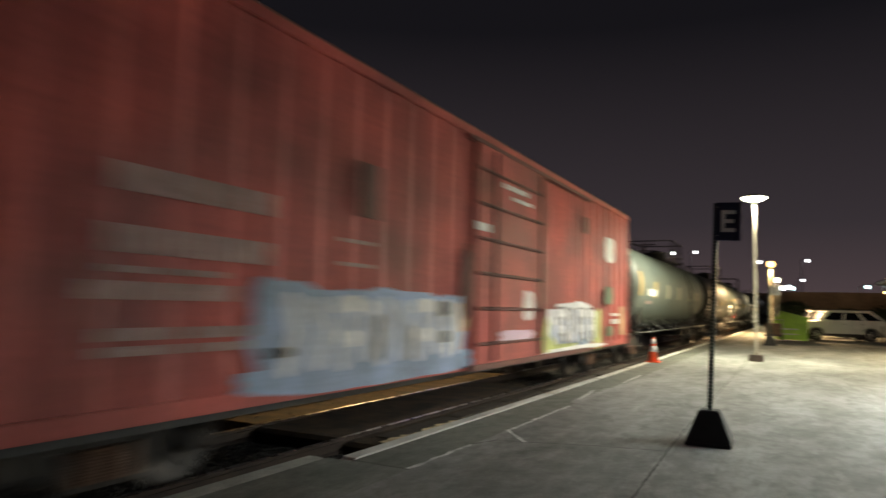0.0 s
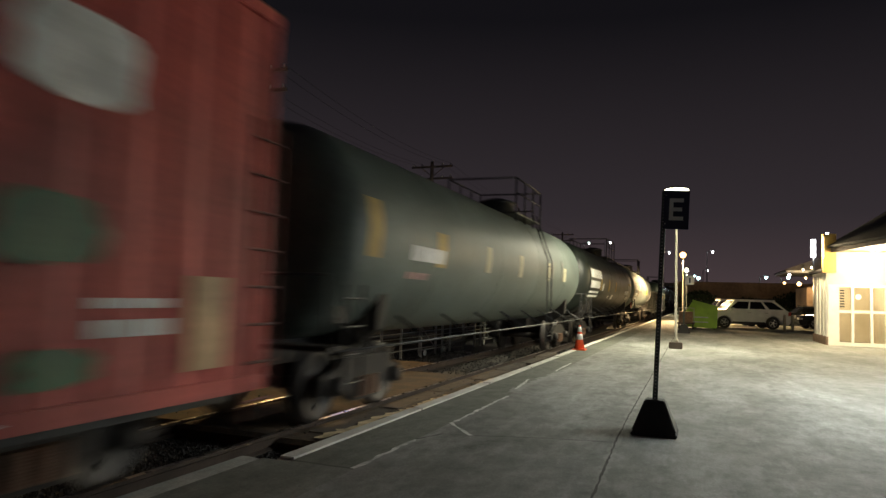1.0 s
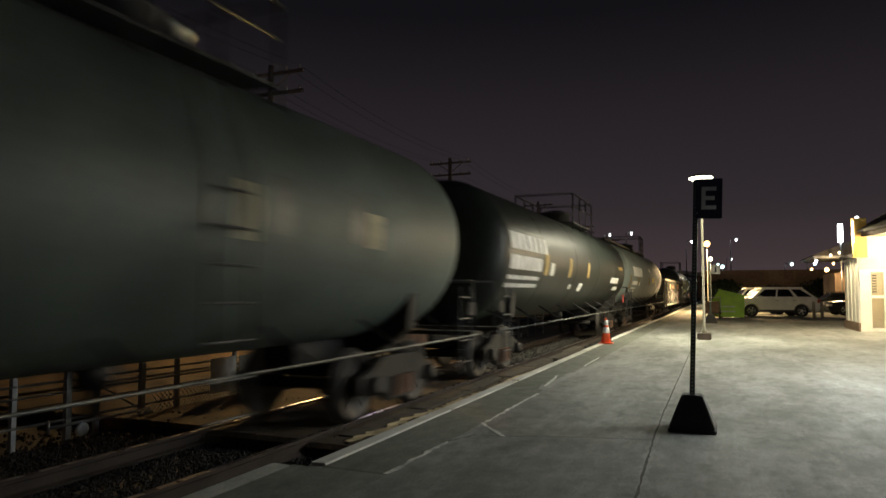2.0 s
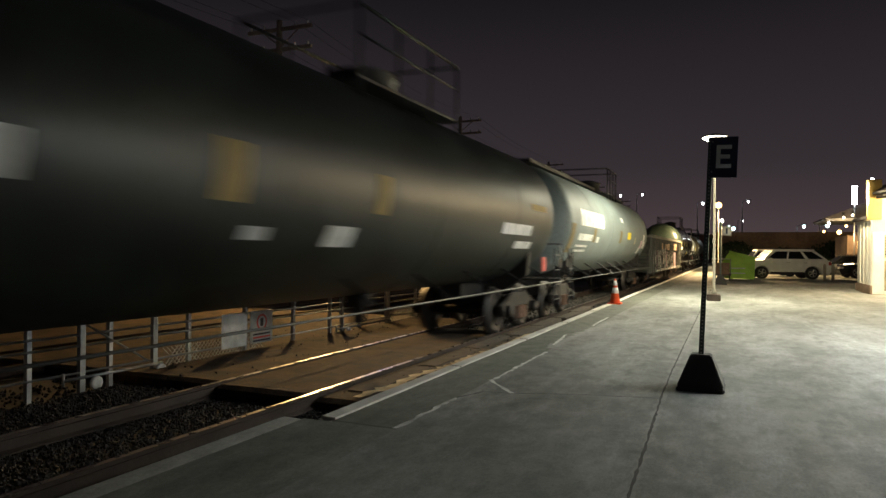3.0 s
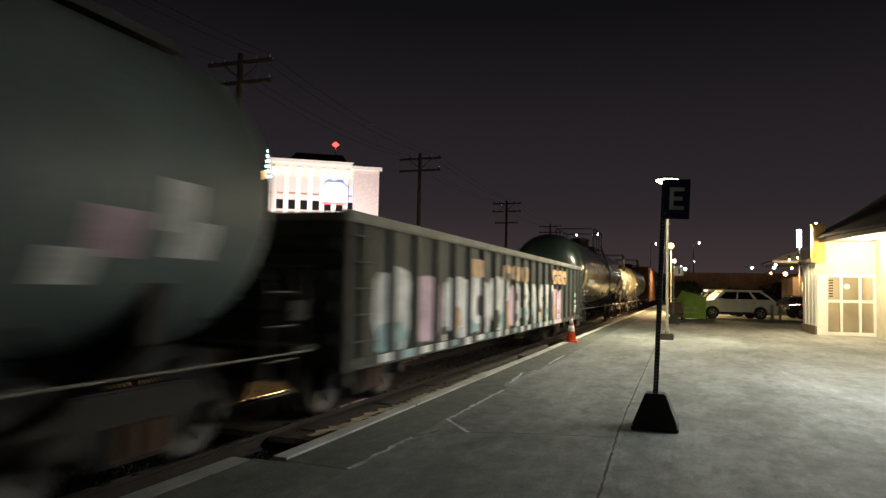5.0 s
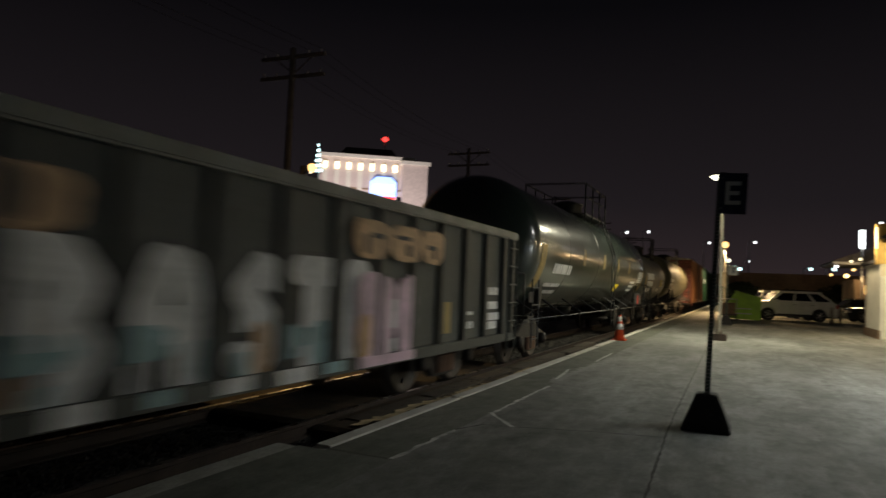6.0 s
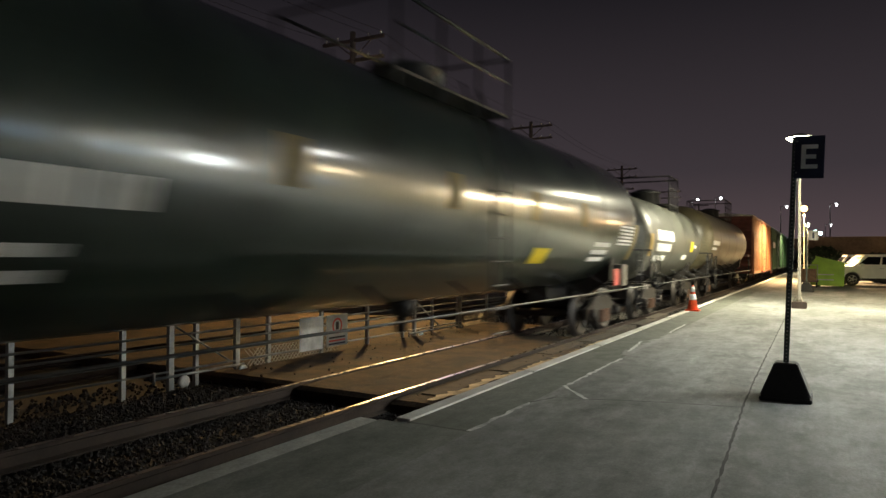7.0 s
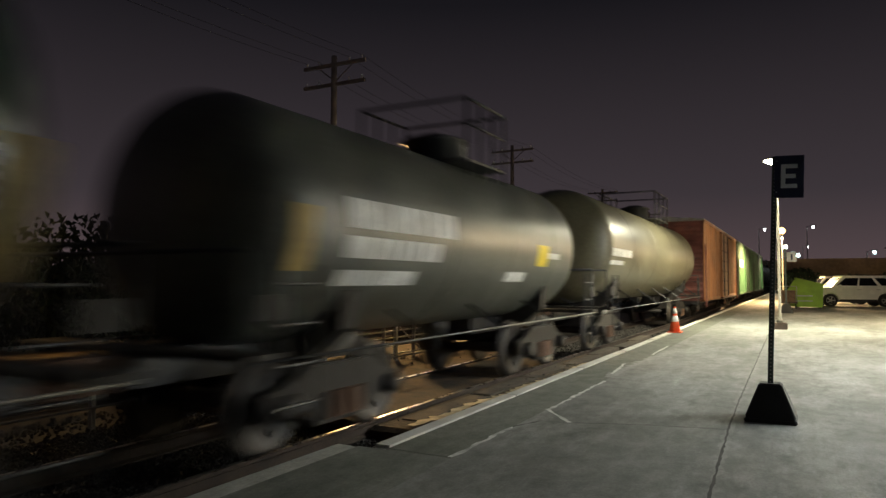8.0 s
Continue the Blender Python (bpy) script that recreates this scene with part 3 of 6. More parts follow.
def tank_car(name, front, rear, mat, label, radius=1.46, top=3.92, walk_len=3.4, walk_at=0.0, catwalk=False, live=True, railings=True, side_ladder=False):
    """A tank car between two body positions along the train, in parts."""
    mid, half = (front + rear) / 2, (rear - front) / 2
    car = empty(name, pose(TRACK_X, mid, RAIL_Z), label, "tank car", "tank cars of the freight train")
    zc = top - radius
    head = 0.62
    prof = []
    for i in range(9):
        a = math.pi / 2 * i / 8
        prof.append((-half + head * (1 - math.sin(a)), radius * max(0.02, math.cos(a) ** 0.62 if i < 8 else 0.02)))
    prof = prof[::-1]
    prof += [(-half + head + (2 * half - 2 * head) * i / 6, radius) for i in range(1, 7)]
    prof += [(-s, r) for s, r in prof[:9]][::-1][1:]
    bm = bmesh.new()
    spin_y(bm, prof, 56, (0, 0, zc))
    part("tank_shell", bm, mat, car)
    # weld bands round the shell
    for s in (-0.62, -0.2, 0.22, 0.64):
        bm = bmesh.new()
        y = s * half
        spin_y(bm, [(y - 0.03, radius - 0.01), (y - 0.015, radius + 0.006), (y + 0.015, radius + 0.006), (y + 0.03, radius - 0.01)], 48, (0, 0, zc))
        part("weld_band", bm, mat, car)
    low = zc - radius
    for s in (-1, 1):
        y = s * (half - 1.6)
        bm = bmesh.new()
        prism(bm, [(-radius * 0.8, low + 0.16), (-radius * 0.83, zc - radius * 0.55), (-0.9, low + 0.35), (0, low + 0.02), (0.9, low + 0.35), (radius * 0.83, zc - radius * 0.55), (radius * 0.8, low + 0.16), (0.5, 0.72), (-0.5, 0.72)], "y", y - 0.12, y + 0.12)
        part("saddle", bm, GREASE, car)
        lo, hi = sorted((s * (half - 3.0), s * (half + 0.35)))
        slab("stub_sill", BLACK, (-0.22, 0.22, lo, hi, 0.70, 1.02), car, bevel=0.015)
        lo, hi = sorted((s * (half - 0.05), s * (half + 0.33)))
        slab("end_platform", GREASE, (-1.5, 1.5, lo, hi, 0.98, 1.04), car)
        yl = s * (half - 0.25)
        ladder(car, 1.47, yl - 0.22, yl + 0.22, 0.42, 1.75, 4)
        bars("end_railing", BLACK, [((-1.4, s * (half + 0.3), 1.04), (-1.4, s * (half + 0.3), 1.85), 0.02), ((1.4, s * (half + 0.3), 1.04), (1.4, s * (half + 0.3), 1.85), 0.02), ((-1.4, s * (half + 0.3), 1.85), (1.4, s * (half + 0.3), 1.85), 0.02)], car)
        slab("reflector_plate", GREASE, (1.46, 1.475, yl + 0.3 * s - 0.15, yl + 0.3 * s + 0.15, 1.3, 1.5), car)
    for sx in (1, -1):
        rods = [((1.5 * sx, -half - 0.25, 0.98), (1.5 * sx, half + 0.25, 0.98), 0.014)]
        bars("side_handrail", HANDRAIL, rods, car)
        k = int(half // 1.9)
        first = bars("rail_bracket", BLACK, [((1.5 * sx, 0, 0.98), (0.95 * sx, 0, low + 0.32), 0.022)], car, n=6)
        for i in range(-k, k + 1):
            if i:
                share(first, "rail_bracket", pose(0, half * 0.92 * i / k, 0), car)
    # bottom outlet and manway platform on top
    bm = bmesh.new()
    spin_y(bm, [(low - 0.42, 0.10), (low - 0.2, 0.11), (low - 0.18, 0.2), (low + 0.1, 0.24)], 16, (0, walk_at, 0), "z")
    part("bottom_outlet", bm, BLACK, car)
    bm = bmesh.new()
    spin_y(bm, [(top - 0.06, 0.48), (top + 0.30, 0.46), (top + 0.32, 0.52), (top + 0.36, 0.52), (top + 0.46, 0.2)], 24, (0, walk_at, 0), "z")
    part("manway_dome", bm, BLACK, car)
    bm = bmesh.new()
    spin_y(bm, [(top - 0.05, 0.13), (top + 0.42, 0.13), (top + 0.44, 0.17), (top + 0.5, 0.16)], 14, (0, walk_at + 0.85, 0), "z")
    part("safety_valve", bm, GALV, car)
    w = walk_len / 2
    if railings:
        for sx in (1, -1):
            slab("top_walkway", BLACK, (min(sx * 0.45, sx * 0.92), max(sx * 0.45, sx * 0.92), walk_at - w, walk_at + w, top - 0.12, top - 0.08), car)
            x = 0.92 * sx
            rods = [((x, walk_at - w, top + 0.80), (x, walk_at + w, top + 0.80), 0.024), ((x, walk_at - w, top + 0.42), (x, walk_at + w, top + 0.42), 0.018)]
            for i in range(4):
                y = walk_at - w + 2 * w * i / 3
                rods.append(((x, y, top - 0.32), (x, y, top + 0.80), 0.024))
            bars("walkway_railing", BLACK, rods, car)
        for s in (-1, 1):
            bars("walkway_end_rail", BLACK, [((-0.92, walk_at + s * w, top + 0.80), (0.92, walk_at + s * w, top + 0.80), 0.024)], car)
        if side_ladder:
            ladder(car, 1.53, walk_at - 0.25, walk_at + 0.25, 0.5, zc + 0.2, 7)
            bars("ladder_top", BLACK, [((1.53, walk_at + d, zc + 0.2), (1.08, walk_at + d, top), 0.018) for d in (-0.25, 0.25)], car)
    if catwalk:
        bm = bmesh.new()
        box(bm, -0.36, 0.36, -half + 0.5, half - 0.5, top + 0.05, top + 0.15)
        n = int(half * 2 / 1.1)
        for i in range(n):
            y = -half + 0.9 + (2 * half - 1.8) * i / (n - 1)
            box(bm, -0.22, 0.22, y - 0.04, y + 0.04, top - 0.03, top + 0.05)
        part("catwalk", bm, BLACK, car)
    running_gear(car, half + 0.2, 1.75, live)
    TRAIN.append((car, mid))
    return car, mid, zc


def box_car(name, front, rear, mat, dark, label, ribs=13, live=True):
    mid, half = (front + rear) / 2, (rear - front) / 2
    car = empty(name, pose(TRACK_X, mid, RAIL_Z), label, "boxcar", "boxcars of the freight train")
    z0, z1, w = 0.76, 4.22, 1.54
    for sx in (1, -1):
        slab("side_wall", mat, (min(sx * (w - 0.05), sx * w), max(sx * (w - 0.05), sx * w), -half, half, z0, z1), car)
        n = ribs
        for s in (-1, 1):
            for i in range(n):
                y = s * (1.75 + (half - 1.75 - 0.06) * i / (n - 1))
                x = sx * w
                me_name = "side_post"
                bm = bmesh.new()
                prism(bm, [(x, y - 0.09), (x + sx * 0.035, y - 0.05), (x + sx * 0.035, y + 0.05), (x, y + 0.09)], "z", z0 + 0.02, z1 - 0.06)
                part(me_name, bm, mat, car)
        slab("side_sill", mat, (min(sx * 1.3, sx * (w + 0.03)), max(sx * 1.3, sx * (w + 0.03)), -half, half, z0 - 0.012, z0 + 0.13), car, bevel=0.01)
        slab("top_chord", mat, (min(sx * (w - 0.05), sx * (w + 0.05)), max(sx * (w - 0.05), sx * (w + 0.05)), -half, half, z1 - 0.06, z1 + 0.06), car, bevel=0.01)
        # sliding door with its own ribs, tracks and lock bars
        dx = sx * (w + 0.05)
        door = slab("sliding_door", OXIDE_DOOR if mat is OXIDE else mat, (min(dx, dx + sx * 0.05), max(dx, dx + sx * 0.05), -1.5, 1.5, z0 + 0.06, z1 - 0.14), car)
        for k in range(6):
            z = z0 + 0.35 + k * 0.52
            bm = bmesh.new()
            prism(bm, [(dx + sx * 0.05, z - 0.03), (dx + sx * 0.08, z - 0.012), (dx + sx * 0.08, z + 0.012), (dx + sx * 0.05, z + 0.03)], "y", -1.42, 1.42)
            part("door_rib", bm, dark, door)
        for y in (-0.9, 1.2):
            bars("lock_bar", BLACK, [((dx + sx * 0.1, y, z0 + 0.1), (dx + sx * 0.1, y, z1 - 0.2), 0.025)], door)
        slab("door_track", dark, (min(sx * w, dx + sx * 0.07), max(sx * w, dx + sx * 0.07), -1.7, 4.6, z1 - 0.14, z1 - 0.08), car)
        slab("door_sill", dark, (min(sx * w, dx + sx * 0.09), max(sx * w, dx + sx * 0.09), -1.7, 4.6, z0 - 0.02, z0 + 0.06), car)
    for s in (-1, 1):
        bm = bmesh.new()
        lo, hi = sorted((s * (half - 0.05), s * half))
        box(bm, -w, w, lo, hi, z0, z1)
        part("end_wall", bm, dark, car)
        for k in range(12):
            z = z0 + 0.18 + k * 0.275
            bm = bmesh.new()
            prism(bm, [(s * half, z - 0.1), (s * (half + 0.05), z - 0.03), (s * (half + 0.05), z + 0.03), (s * half, z + 0.1)], "x", -w + 0.08, w - 0.08)
            part("end_rib", bm, dark, car)
        ladder(car, w + 0.06, s * (half - 0.12) - 0.2, s * (half - 0.12) + 0.2, 0.5, 3.2, 8, mat=dark)
        bars("grab_iron", BLACK, [((1.0 * q, s * (half + 0.12), z), (1.45 * q, s * (half + 0.12), z), 0.014) for q in (-1, 1) for z in (1.1, 1.6, 2.1, 2.6)], car, n=6)
    bm = bmesh.new()
    prism(bm, [(-w - 0.04, z1 + 0.02), (-w - 0.04, z1 + 0.08), (0, z1 + 0.22), (w + 0.04, z1 + 0.08), (w + 0.04, z1 + 0.02)], "y", -half, half)
    for i in range(14):
        y = -half + 2 * half * (i + 0.5) / 14
        prism(bm, [(-w, z1 + 0.09), (0, z1 + 0.25), (w, z1 + 0.09), (0, z1 + 0.20)], "y", y - 0.05, y + 0.05)
    part("roof", bm, GALV if mat is not OXIDE else dark, car)
    slab("underframe", BLACK, (-1.25, 1.25, -half + 0.1, half - 0.1, 0.62, z0), car)
    slab("centre_sill", BLACK, (-0.25, 0.25, -half, half, 0.45, 0.62), car)
    running_gear(car, half, 1.9, live)
    TRAIN.append((car, mid))
    return car, mid


def gondola(name, front, rear, label):
    mid, half = (front + rear) / 2, (rear - front) / 2
    car = empty(name, pose(TRACK_X, mid, RAIL_Z), label, "gondola car")
    z0, z1, w = 0.80, 2.43, 1.46
    for sx in (1, -1):
        slab("side_wall", GON, (min(sx * (w - 0.04), sx * w), max(sx * (w - 0.04), sx * w), -half, half, z0, z1), car)
        for y in [-half + 0.1, half - 0.1] + [2.55 + 0.86 * i for i in range(-13, 8)]:
            bm = bmesh.new()
            prism(bm, [(sx * w, y - 0.09), (sx * (w + 0.07), y - 0.06), (sx * (w + 0.07), y + 0.06), (sx * w, y + 0.09)], "z", z0 - 0.12, z1 - 0.02)
            part("side_rib", bm, GON_RIB, car)
        slab("top_rim", GON_RIM, (min(sx * (w - 0.08), sx * (w + 0.13)), max(sx * (w - 0.08), sx * (w + 0.10)), -half - 0.04, half + 0.04, z1 - 0.02, z1 + 0.11), car, bevel=0.02)
        slab("side_sill", GON, (min(sx * (w - 0.1), sx * (w + 0.076)), max(sx * (w - 0.1), sx * (w + 0.076)), -half, half, z0 - 0.14, z0), car, bevel=0.015)
    for s in (-1, 1):
        bm = bmesh.new()
        lo, hi = sorted((s * (half - 0.05), s * half))
        box(bm, -w, w, lo, hi, z0, z1)
        for k in range(4):
            z = z0 + 0.25 + 0.36 * k
            prism(bm, [(s * half, z - 0.1), (s * (half + 0.07), z - 0.05), (s * (half + 0.07), z + 0.05), (s * half, z + 0.1)], "x", -w + 0.05, w - 0.05)
        part("end_wall", bm, GON, car)
        slab("end_rim", GON_RIM, (-w, w, min(s * (half - 0.06), s * (half + 0.08)), max(s * (half - 0.06), s * (half + 0.08)), z1 - 0.02, z1 + 0.08), car, bevel=0.015)
        ladder(car, w + 0.14, s * (half - 0.35) - 0.22, s * (half - 0.35) + 0.22, 0.55, 2.4, 6, mat=GON)
    slab("floor", GON, (-w + 0.04, w - 0.04, -half + 0.05, half - 0.05, z0 - 0.1, z0 + 0.02), car)
    slab("centre_sill", BLACK, (-0.3, 0.3, -half, half, 0.5, z0 - 0.1), car)
    for i in range(14):
        y = -half + 1.2 + (2 * half - 2.4) * i / 13
        slab("cross_bearer", BLACK, (-w, w, y - 0.06, y + 0.06, 0.68, z0 - 0.1), car)
    running_gear(car, half + 0.1, 1.9)
    TRAIN.append((car, mid))
    return car, mid


def paint(car, mid, x, spots, rough=0.22, ribs=()):
    """Sprayed or painted shapes on a flat car side: material, position along the train, height over the rail, width, height."""
    for k, (mat, y, z, w, h) in enumerate(spots):
        bm = bmesh.new()
        blob(bm, y - mid, z, w, h, x + 0.0022 * k, rough=rough)
        for r in ribs:
            if abs(r - (y - mid)) < w * 0.46:
                box(bm, x - 0.004, x + 0.108 + 0.001 * k, r - 0.078, r + 0.078, z - h * random.uniform(0.38, 0.5), z + h * random.uniform(0.38, 0.5))
        part("graffiti", bm, mat, car)


def sprayed(car, mid, x, y, z, w, h, strokes, width, mat):
    """A broad sprayed figure of thick strokes given in a unit square, with round ends."""
    bm = bmesh.new()
    lift = 0.0
    for line in strokes:
        pts = [(y - mid + (u - 0.5) * w, z + (v - 0.5) * h) for u, v in line]
        for a in pts:
            lift += 0.0002
            prism(bm, [(a[0] + width / 2 * math.cos(2 * math.pi * i / 12), a[1] + width / 2 * math.sin(2 * math.pi * i / 12)) for i in range(12)], "x", x - 0.003, x + 0.003 + lift)
        for a, b in zip(pts, pts[1:]):
            d = Vector((b[0] - a[0], b[1] - a[1])).normalized() * width / 2
            lift += 0.0002
            prism(bm, [(a[0] - d.y, a[1] + d.x), (a[0] + d.y, a[1] - d.x), (b[0] + d.y, b[1] - d.x), (b[0] - d.y, b[1] + d.x)], "x", x - 0.003, x + 0.003 + lift)
    part("graffiti", bm, mat, car)


WAVE = [[(0.1, 0.0), (0.3, 0.5), (0.15, 1.0)], [(0.75, 0.05), (0.9, 0.55), (0.7, 0.95)]]
BENT = [[(0.0, 0.95), (0.5, 1.0), (1.0, 0.9)], [(0.25, 0.85), (0.15, 0.0)], [(0.8, 0.85), (0.9, 0.1)], [(0.1, 0.42), (0.5, 0.38)]]
LOOP = [[(0.12, 0), (0.12, 1), (0.65, 1), (0.9, 0.8), (0.7, 0.52), (0.12, 0.5)], [(0.7, 0.52), (0.95, 0.25), (0.7, 0), (0.12, 0)]]
ARCH = [[(0.1, 0), (0.15, 0.6), (0.4, 1), (0.75, 0.95), (0.9, 0.55), (0.9, 0)], [(0.15, 0.45), (0.9, 0.45)]]
FORK = [[(0.15, 0), (0.15, 1)], [(0.85, 1), (0.25, 0.5), (0.9, 0)]]
SNAKE = [[(0.9, 0.9), (0.5, 1), (0.15, 0.75), (0.5, 0.52), (0.88, 0.28), (0.5, 0), (0.1, 0.08)]]
TEE = [[(0.05, 1), (0.95, 1)], [(0.5, 1), (0.5, 0)]]
HOOK = [[(0.2, 0), (0.2, 1), (0.7, 1), (0.9, 0.75), (0.65, 0.5), (0.2, 0.5)]]


# the red boxcar
car, mid = box_car("red_boxcar", 1.70, 19.35, OXIDE, OXIDE_DARK, "oxide-red ribbed steel boxcar with blue-white graffiti, rolling past")
mid += 0.2
SIDE = 1.54 + 0.037
paint(car, mid, SIDE, [(G_BLUE, 5.7, 1.32, 1.9, 1.0), (G_BLUE, 7.4, 1.30, 2.4, 1.05), (G_BLUE, 8.5, 1.32, 1.0, 1.0), (G_BLUE, 6.2, 0.94, 3.0, 0.32), (G_BLUE, 8.2, 0.94, 2.0, 0.34), (G_BLUE, 5.2, 1.62, 0.9, 0.5), (G_TAN, 8.9, 1.5, 0.3, 0.4),
                       (G_LIME, 12.75, 1.15, 0.7, 0.75), (G_WHITE, 14.4, 1.32, 3.1, 0.95), (G_BLUE, 14.3, 1.25, 2.7, 0.72), (G_LIME, 16.2, 1.2, 0.55, 0.9), (G_WHITE, 12.9, 1.5, 0.7, 0.3), (G_LIME, 13.6, 0.9, 1.6, 0.14),
                       (G_GREEN, 17.2, 2.0, 0.8, 0.45), (G_GREEN, 17.3, 1.13, 0.6, 0.25), (OXIDE_DARK, 9.0, 2.0, 0.3, 1.0), (G_WHITE, 14.6, 0.84, 4.2, 0.10)], 0.2)
for shape, y, w in ((WAVE, 5.5, 0.7), (BENT, 6.3, 0.6), (WAVE, 7.1, 0.7), (BENT, 7.9, 0.6), (WAVE, 8.6, 0.4)):
    sprayed(car, mid, SIDE + 0.012, y, 1.34, w, 0.66, shape, 0.30, G_BLUE)
    sprayed(car, mid, SIDE + 0.018, y, 1.36, w, 0.62, shape, 0.17, G_WHITE)
for y, z, w, h in ((8.3, 1.62, 0.3, 0.2), (8.35, 1.25, 0.25, 0.16), (6.75, 1.3, 0.12, 0.5), (7.5, 1.2, 0.1, 0.4), (5.1, 1.2, 0.3, 0.1)):
    bm = bmesh.new()
    blob(bm, y - mid, z, w, h, SIDE + 0.026, rough=0.15)
    part("graffiti", bm, G_BLACK, car)
for shape, y, w in ((BENT, 13.4, 0.55), (WAVE, 14.05, 0.4), (BENT, 14.8, 0.5), (BENT, 15.6, 0.5)):
    sprayed(car, mid, SIDE + 0.03, y, 1.3, w, 0.56, shape, 0.25, G_BLACK)
    sprayed(car, mid, SIDE + 0.036, y, 1.31, w, 0.56, shape, 0.16, G_WHITE)
paint(car, mid, SIDE, [(WHITE_PAINT, 17.4, 3.15, 0.95, 0.62)], 0.03)
paint(car, mid, SIDE + 0.07, [(WHITE_PAINT, 11.4, 1.7, 0.42, 0.5), (G_PINK, 10.9, 1.2, 1.5, 0.18)], 0.1)
for z, h, a, b, n in ((2.42, 0.20, 3.35, 4.95, 9), (1.98, 0.20, 3.3, 4.95, 11), (1.84, 0.05, 3.3, 4.4, 8), (1.65, 0.13, 3.15, 4.55, 7), (1.36, 0.09, 3.3, 4.0, 6), (1.36, 0.09, 4.1, 4.8, 6), (1.25, 0.07, 3.3, 4.0, 6), (1.25, 0.07, 4.1, 4.75, 6), (2.05, 0.04, 6.0, 6.6, 3), (2.3, 0.04, 6.0, 6.6, 3)):
    lettering(FADED, SIDE, None, a - mid, b - mid, z, z + h, car, n)
for z, h, a, b, n in ((1.50, 0.07, 17.6, 18.3, 6), (1.30, 0.12, 17.6, 18.3, 5), (3.55, 0.08, 10.2, 11.3, 7), (3.40, 0.06, 10.6, 11.5, 7), (2.78, 0.12, 9.2, 9.7, 3)):
    lettering(WHITE_PAINT, SIDE + (0.07 if 9 < a < 12.3 else 0), None, a - mid, b - mid, z, z + h, car, n)
slab("repair_panel", G_TAN, (1.578, 1.586, 18.5 - mid, 18.95 - mid, 1.0, 1.75), car, "bare tan repair panel")
slab("routing_board", OXIDE_DARK, (1.58, 1.6, 15.0 - mid, 15.35 - mid, 3.35, 3.7), car)
slab("defect_card_board", OXIDE_DARK, (1.58, 1.6, 6.3 - mid, 6.7 - mid, 2.6, 3.2), car)

# grey-green tank car
R = 1.46
car, mid, ZC = tank_car("grey_tank_car", 21.00, 38.00, GREY_TANK, "grey-green cylindrical tank car with pale square placards", walk_len=2.8, walk_at=2.7, side_ladder=True)
mid += 0.6
lettering(WHITE_PAINT, R, ZC, 23.6 - mid, 24.95 - mid, 2.15, 2.37, car, 9)
lettering(FADED, R, ZC, 23.6 - mid, 24.4 - mid, 1.88, 1.98, car, 9)
for y, w, h in ((24.82, 0.42, 0.55), (27.42, 0.3, 0.5), (30.0, 0.3, 0.5), (33.1, 0.3, 0.5), (35.4, 0.4, 0.4)):
    patch("placard", OCHRE if y < 26 else CREAM_PLACARD, R, ZC, y - w / 2 - mid, y + w / 2 - mid, 2.37 - h / 2, 2.37 + h / 2, car)
patch("head_panel", OCHRE, R, ZC, 22.2 - mid, 22.6 - mid, 2.12, 2.88, car)
for y in (33.6, 35.0):
    patch("weathered_patch", OLD_TANK, R, ZC, y - 0.12 - mid, y + 0.12 - mid, 2.2, 2.75, car)

# dark olive tank car with large lettering
car, mid, ZC = tank_car("dark_tank_car", 39.70, 57.00, BROWN_TANK, "dark olive tank car with large white lettering", walk_len=3.2, walk_at=2.0)
mid += 0.6
lettering(WHITE_PAINT, R, ZC, 40.9 - mid, 43.9 - mid, 2.52, 2.86, car, 7)
lettering(WHITE_PAINT, R, ZC, 40.9 - mid, 43.4 - mid, 2.12, 2.40, car, 9)
for z in (1.92, 1.76):
    lettering(WHITE_PAINT, R, ZC, 40.9 - mid, 43.3 - mid, z, z + 0.08, car, 14)
for y, w, h, mt, z in ((43.8, 0.36, 0.5, OCHRE, 2.3), (44.4, 0.4, 0.3, WHITE_PAINT, 2.2), (46.45, 0.34, 0.5, OCHRE, 2.3), (48.3, 0.5, 0.22, WHITE_PAINT, 1.8), (46.9, 0.3, 0.12, WHITE_PAINT, 1.8), (49.05, 0.3, 0.45, OCHRE, 2.3)):
    patch("placard", mt, R, ZC, y - w / 2 - mid, y + w / 2 - mid, z - h / 2, z + h / 2, car)
lettering(WHITE_PAINT, R, ZC, 53.6 - mid, 55.45 - mid, 1.98, 2.18, car, 9)
lettering(WHITE_PAINT, R, ZC, 54.6 - mid, 55.7 - mid, 1.72, 1.86, car, 7)
lettering(OCHRE, R, ZC, 55.3 - mid, 56.4 - mid, 2.5, 2.62, car, 4)
slab("hazard_placard", REDP, (1.5, 1.515, 55.9 - mid, 56.2 - mid, 1.25, 1.55), car)

# pale grey tank car
car, mid, ZC = tank_car("pale_tank_car", 57.90, 74.75, PALE_TANK, "pale blue-grey tank car with white lettering and yellow placard", walk_len=1.9, walk_at=1.2, catwalk=True)
mid += 0.8
lettering(WHITE_PAINT, R, ZC, 60.3 - mid, 63.8 - mid, 2.38, 2.82, car, 8)
lettering(WHITE_PAINT, R, ZC, 60.2 - mid, 62.1 - mid, 1.98, 2.16, car, 8)
for z in (1.80, 1.67):
    lettering(WHITE_PAINT, R, ZC, 60.2 - mid, 61.7 - mid, z, z + 0.06, car, 12)
patch("placard", YELLOW, R, ZC, 68.95 - mid, 69.75 - mid, 2.16, 2.43, car)
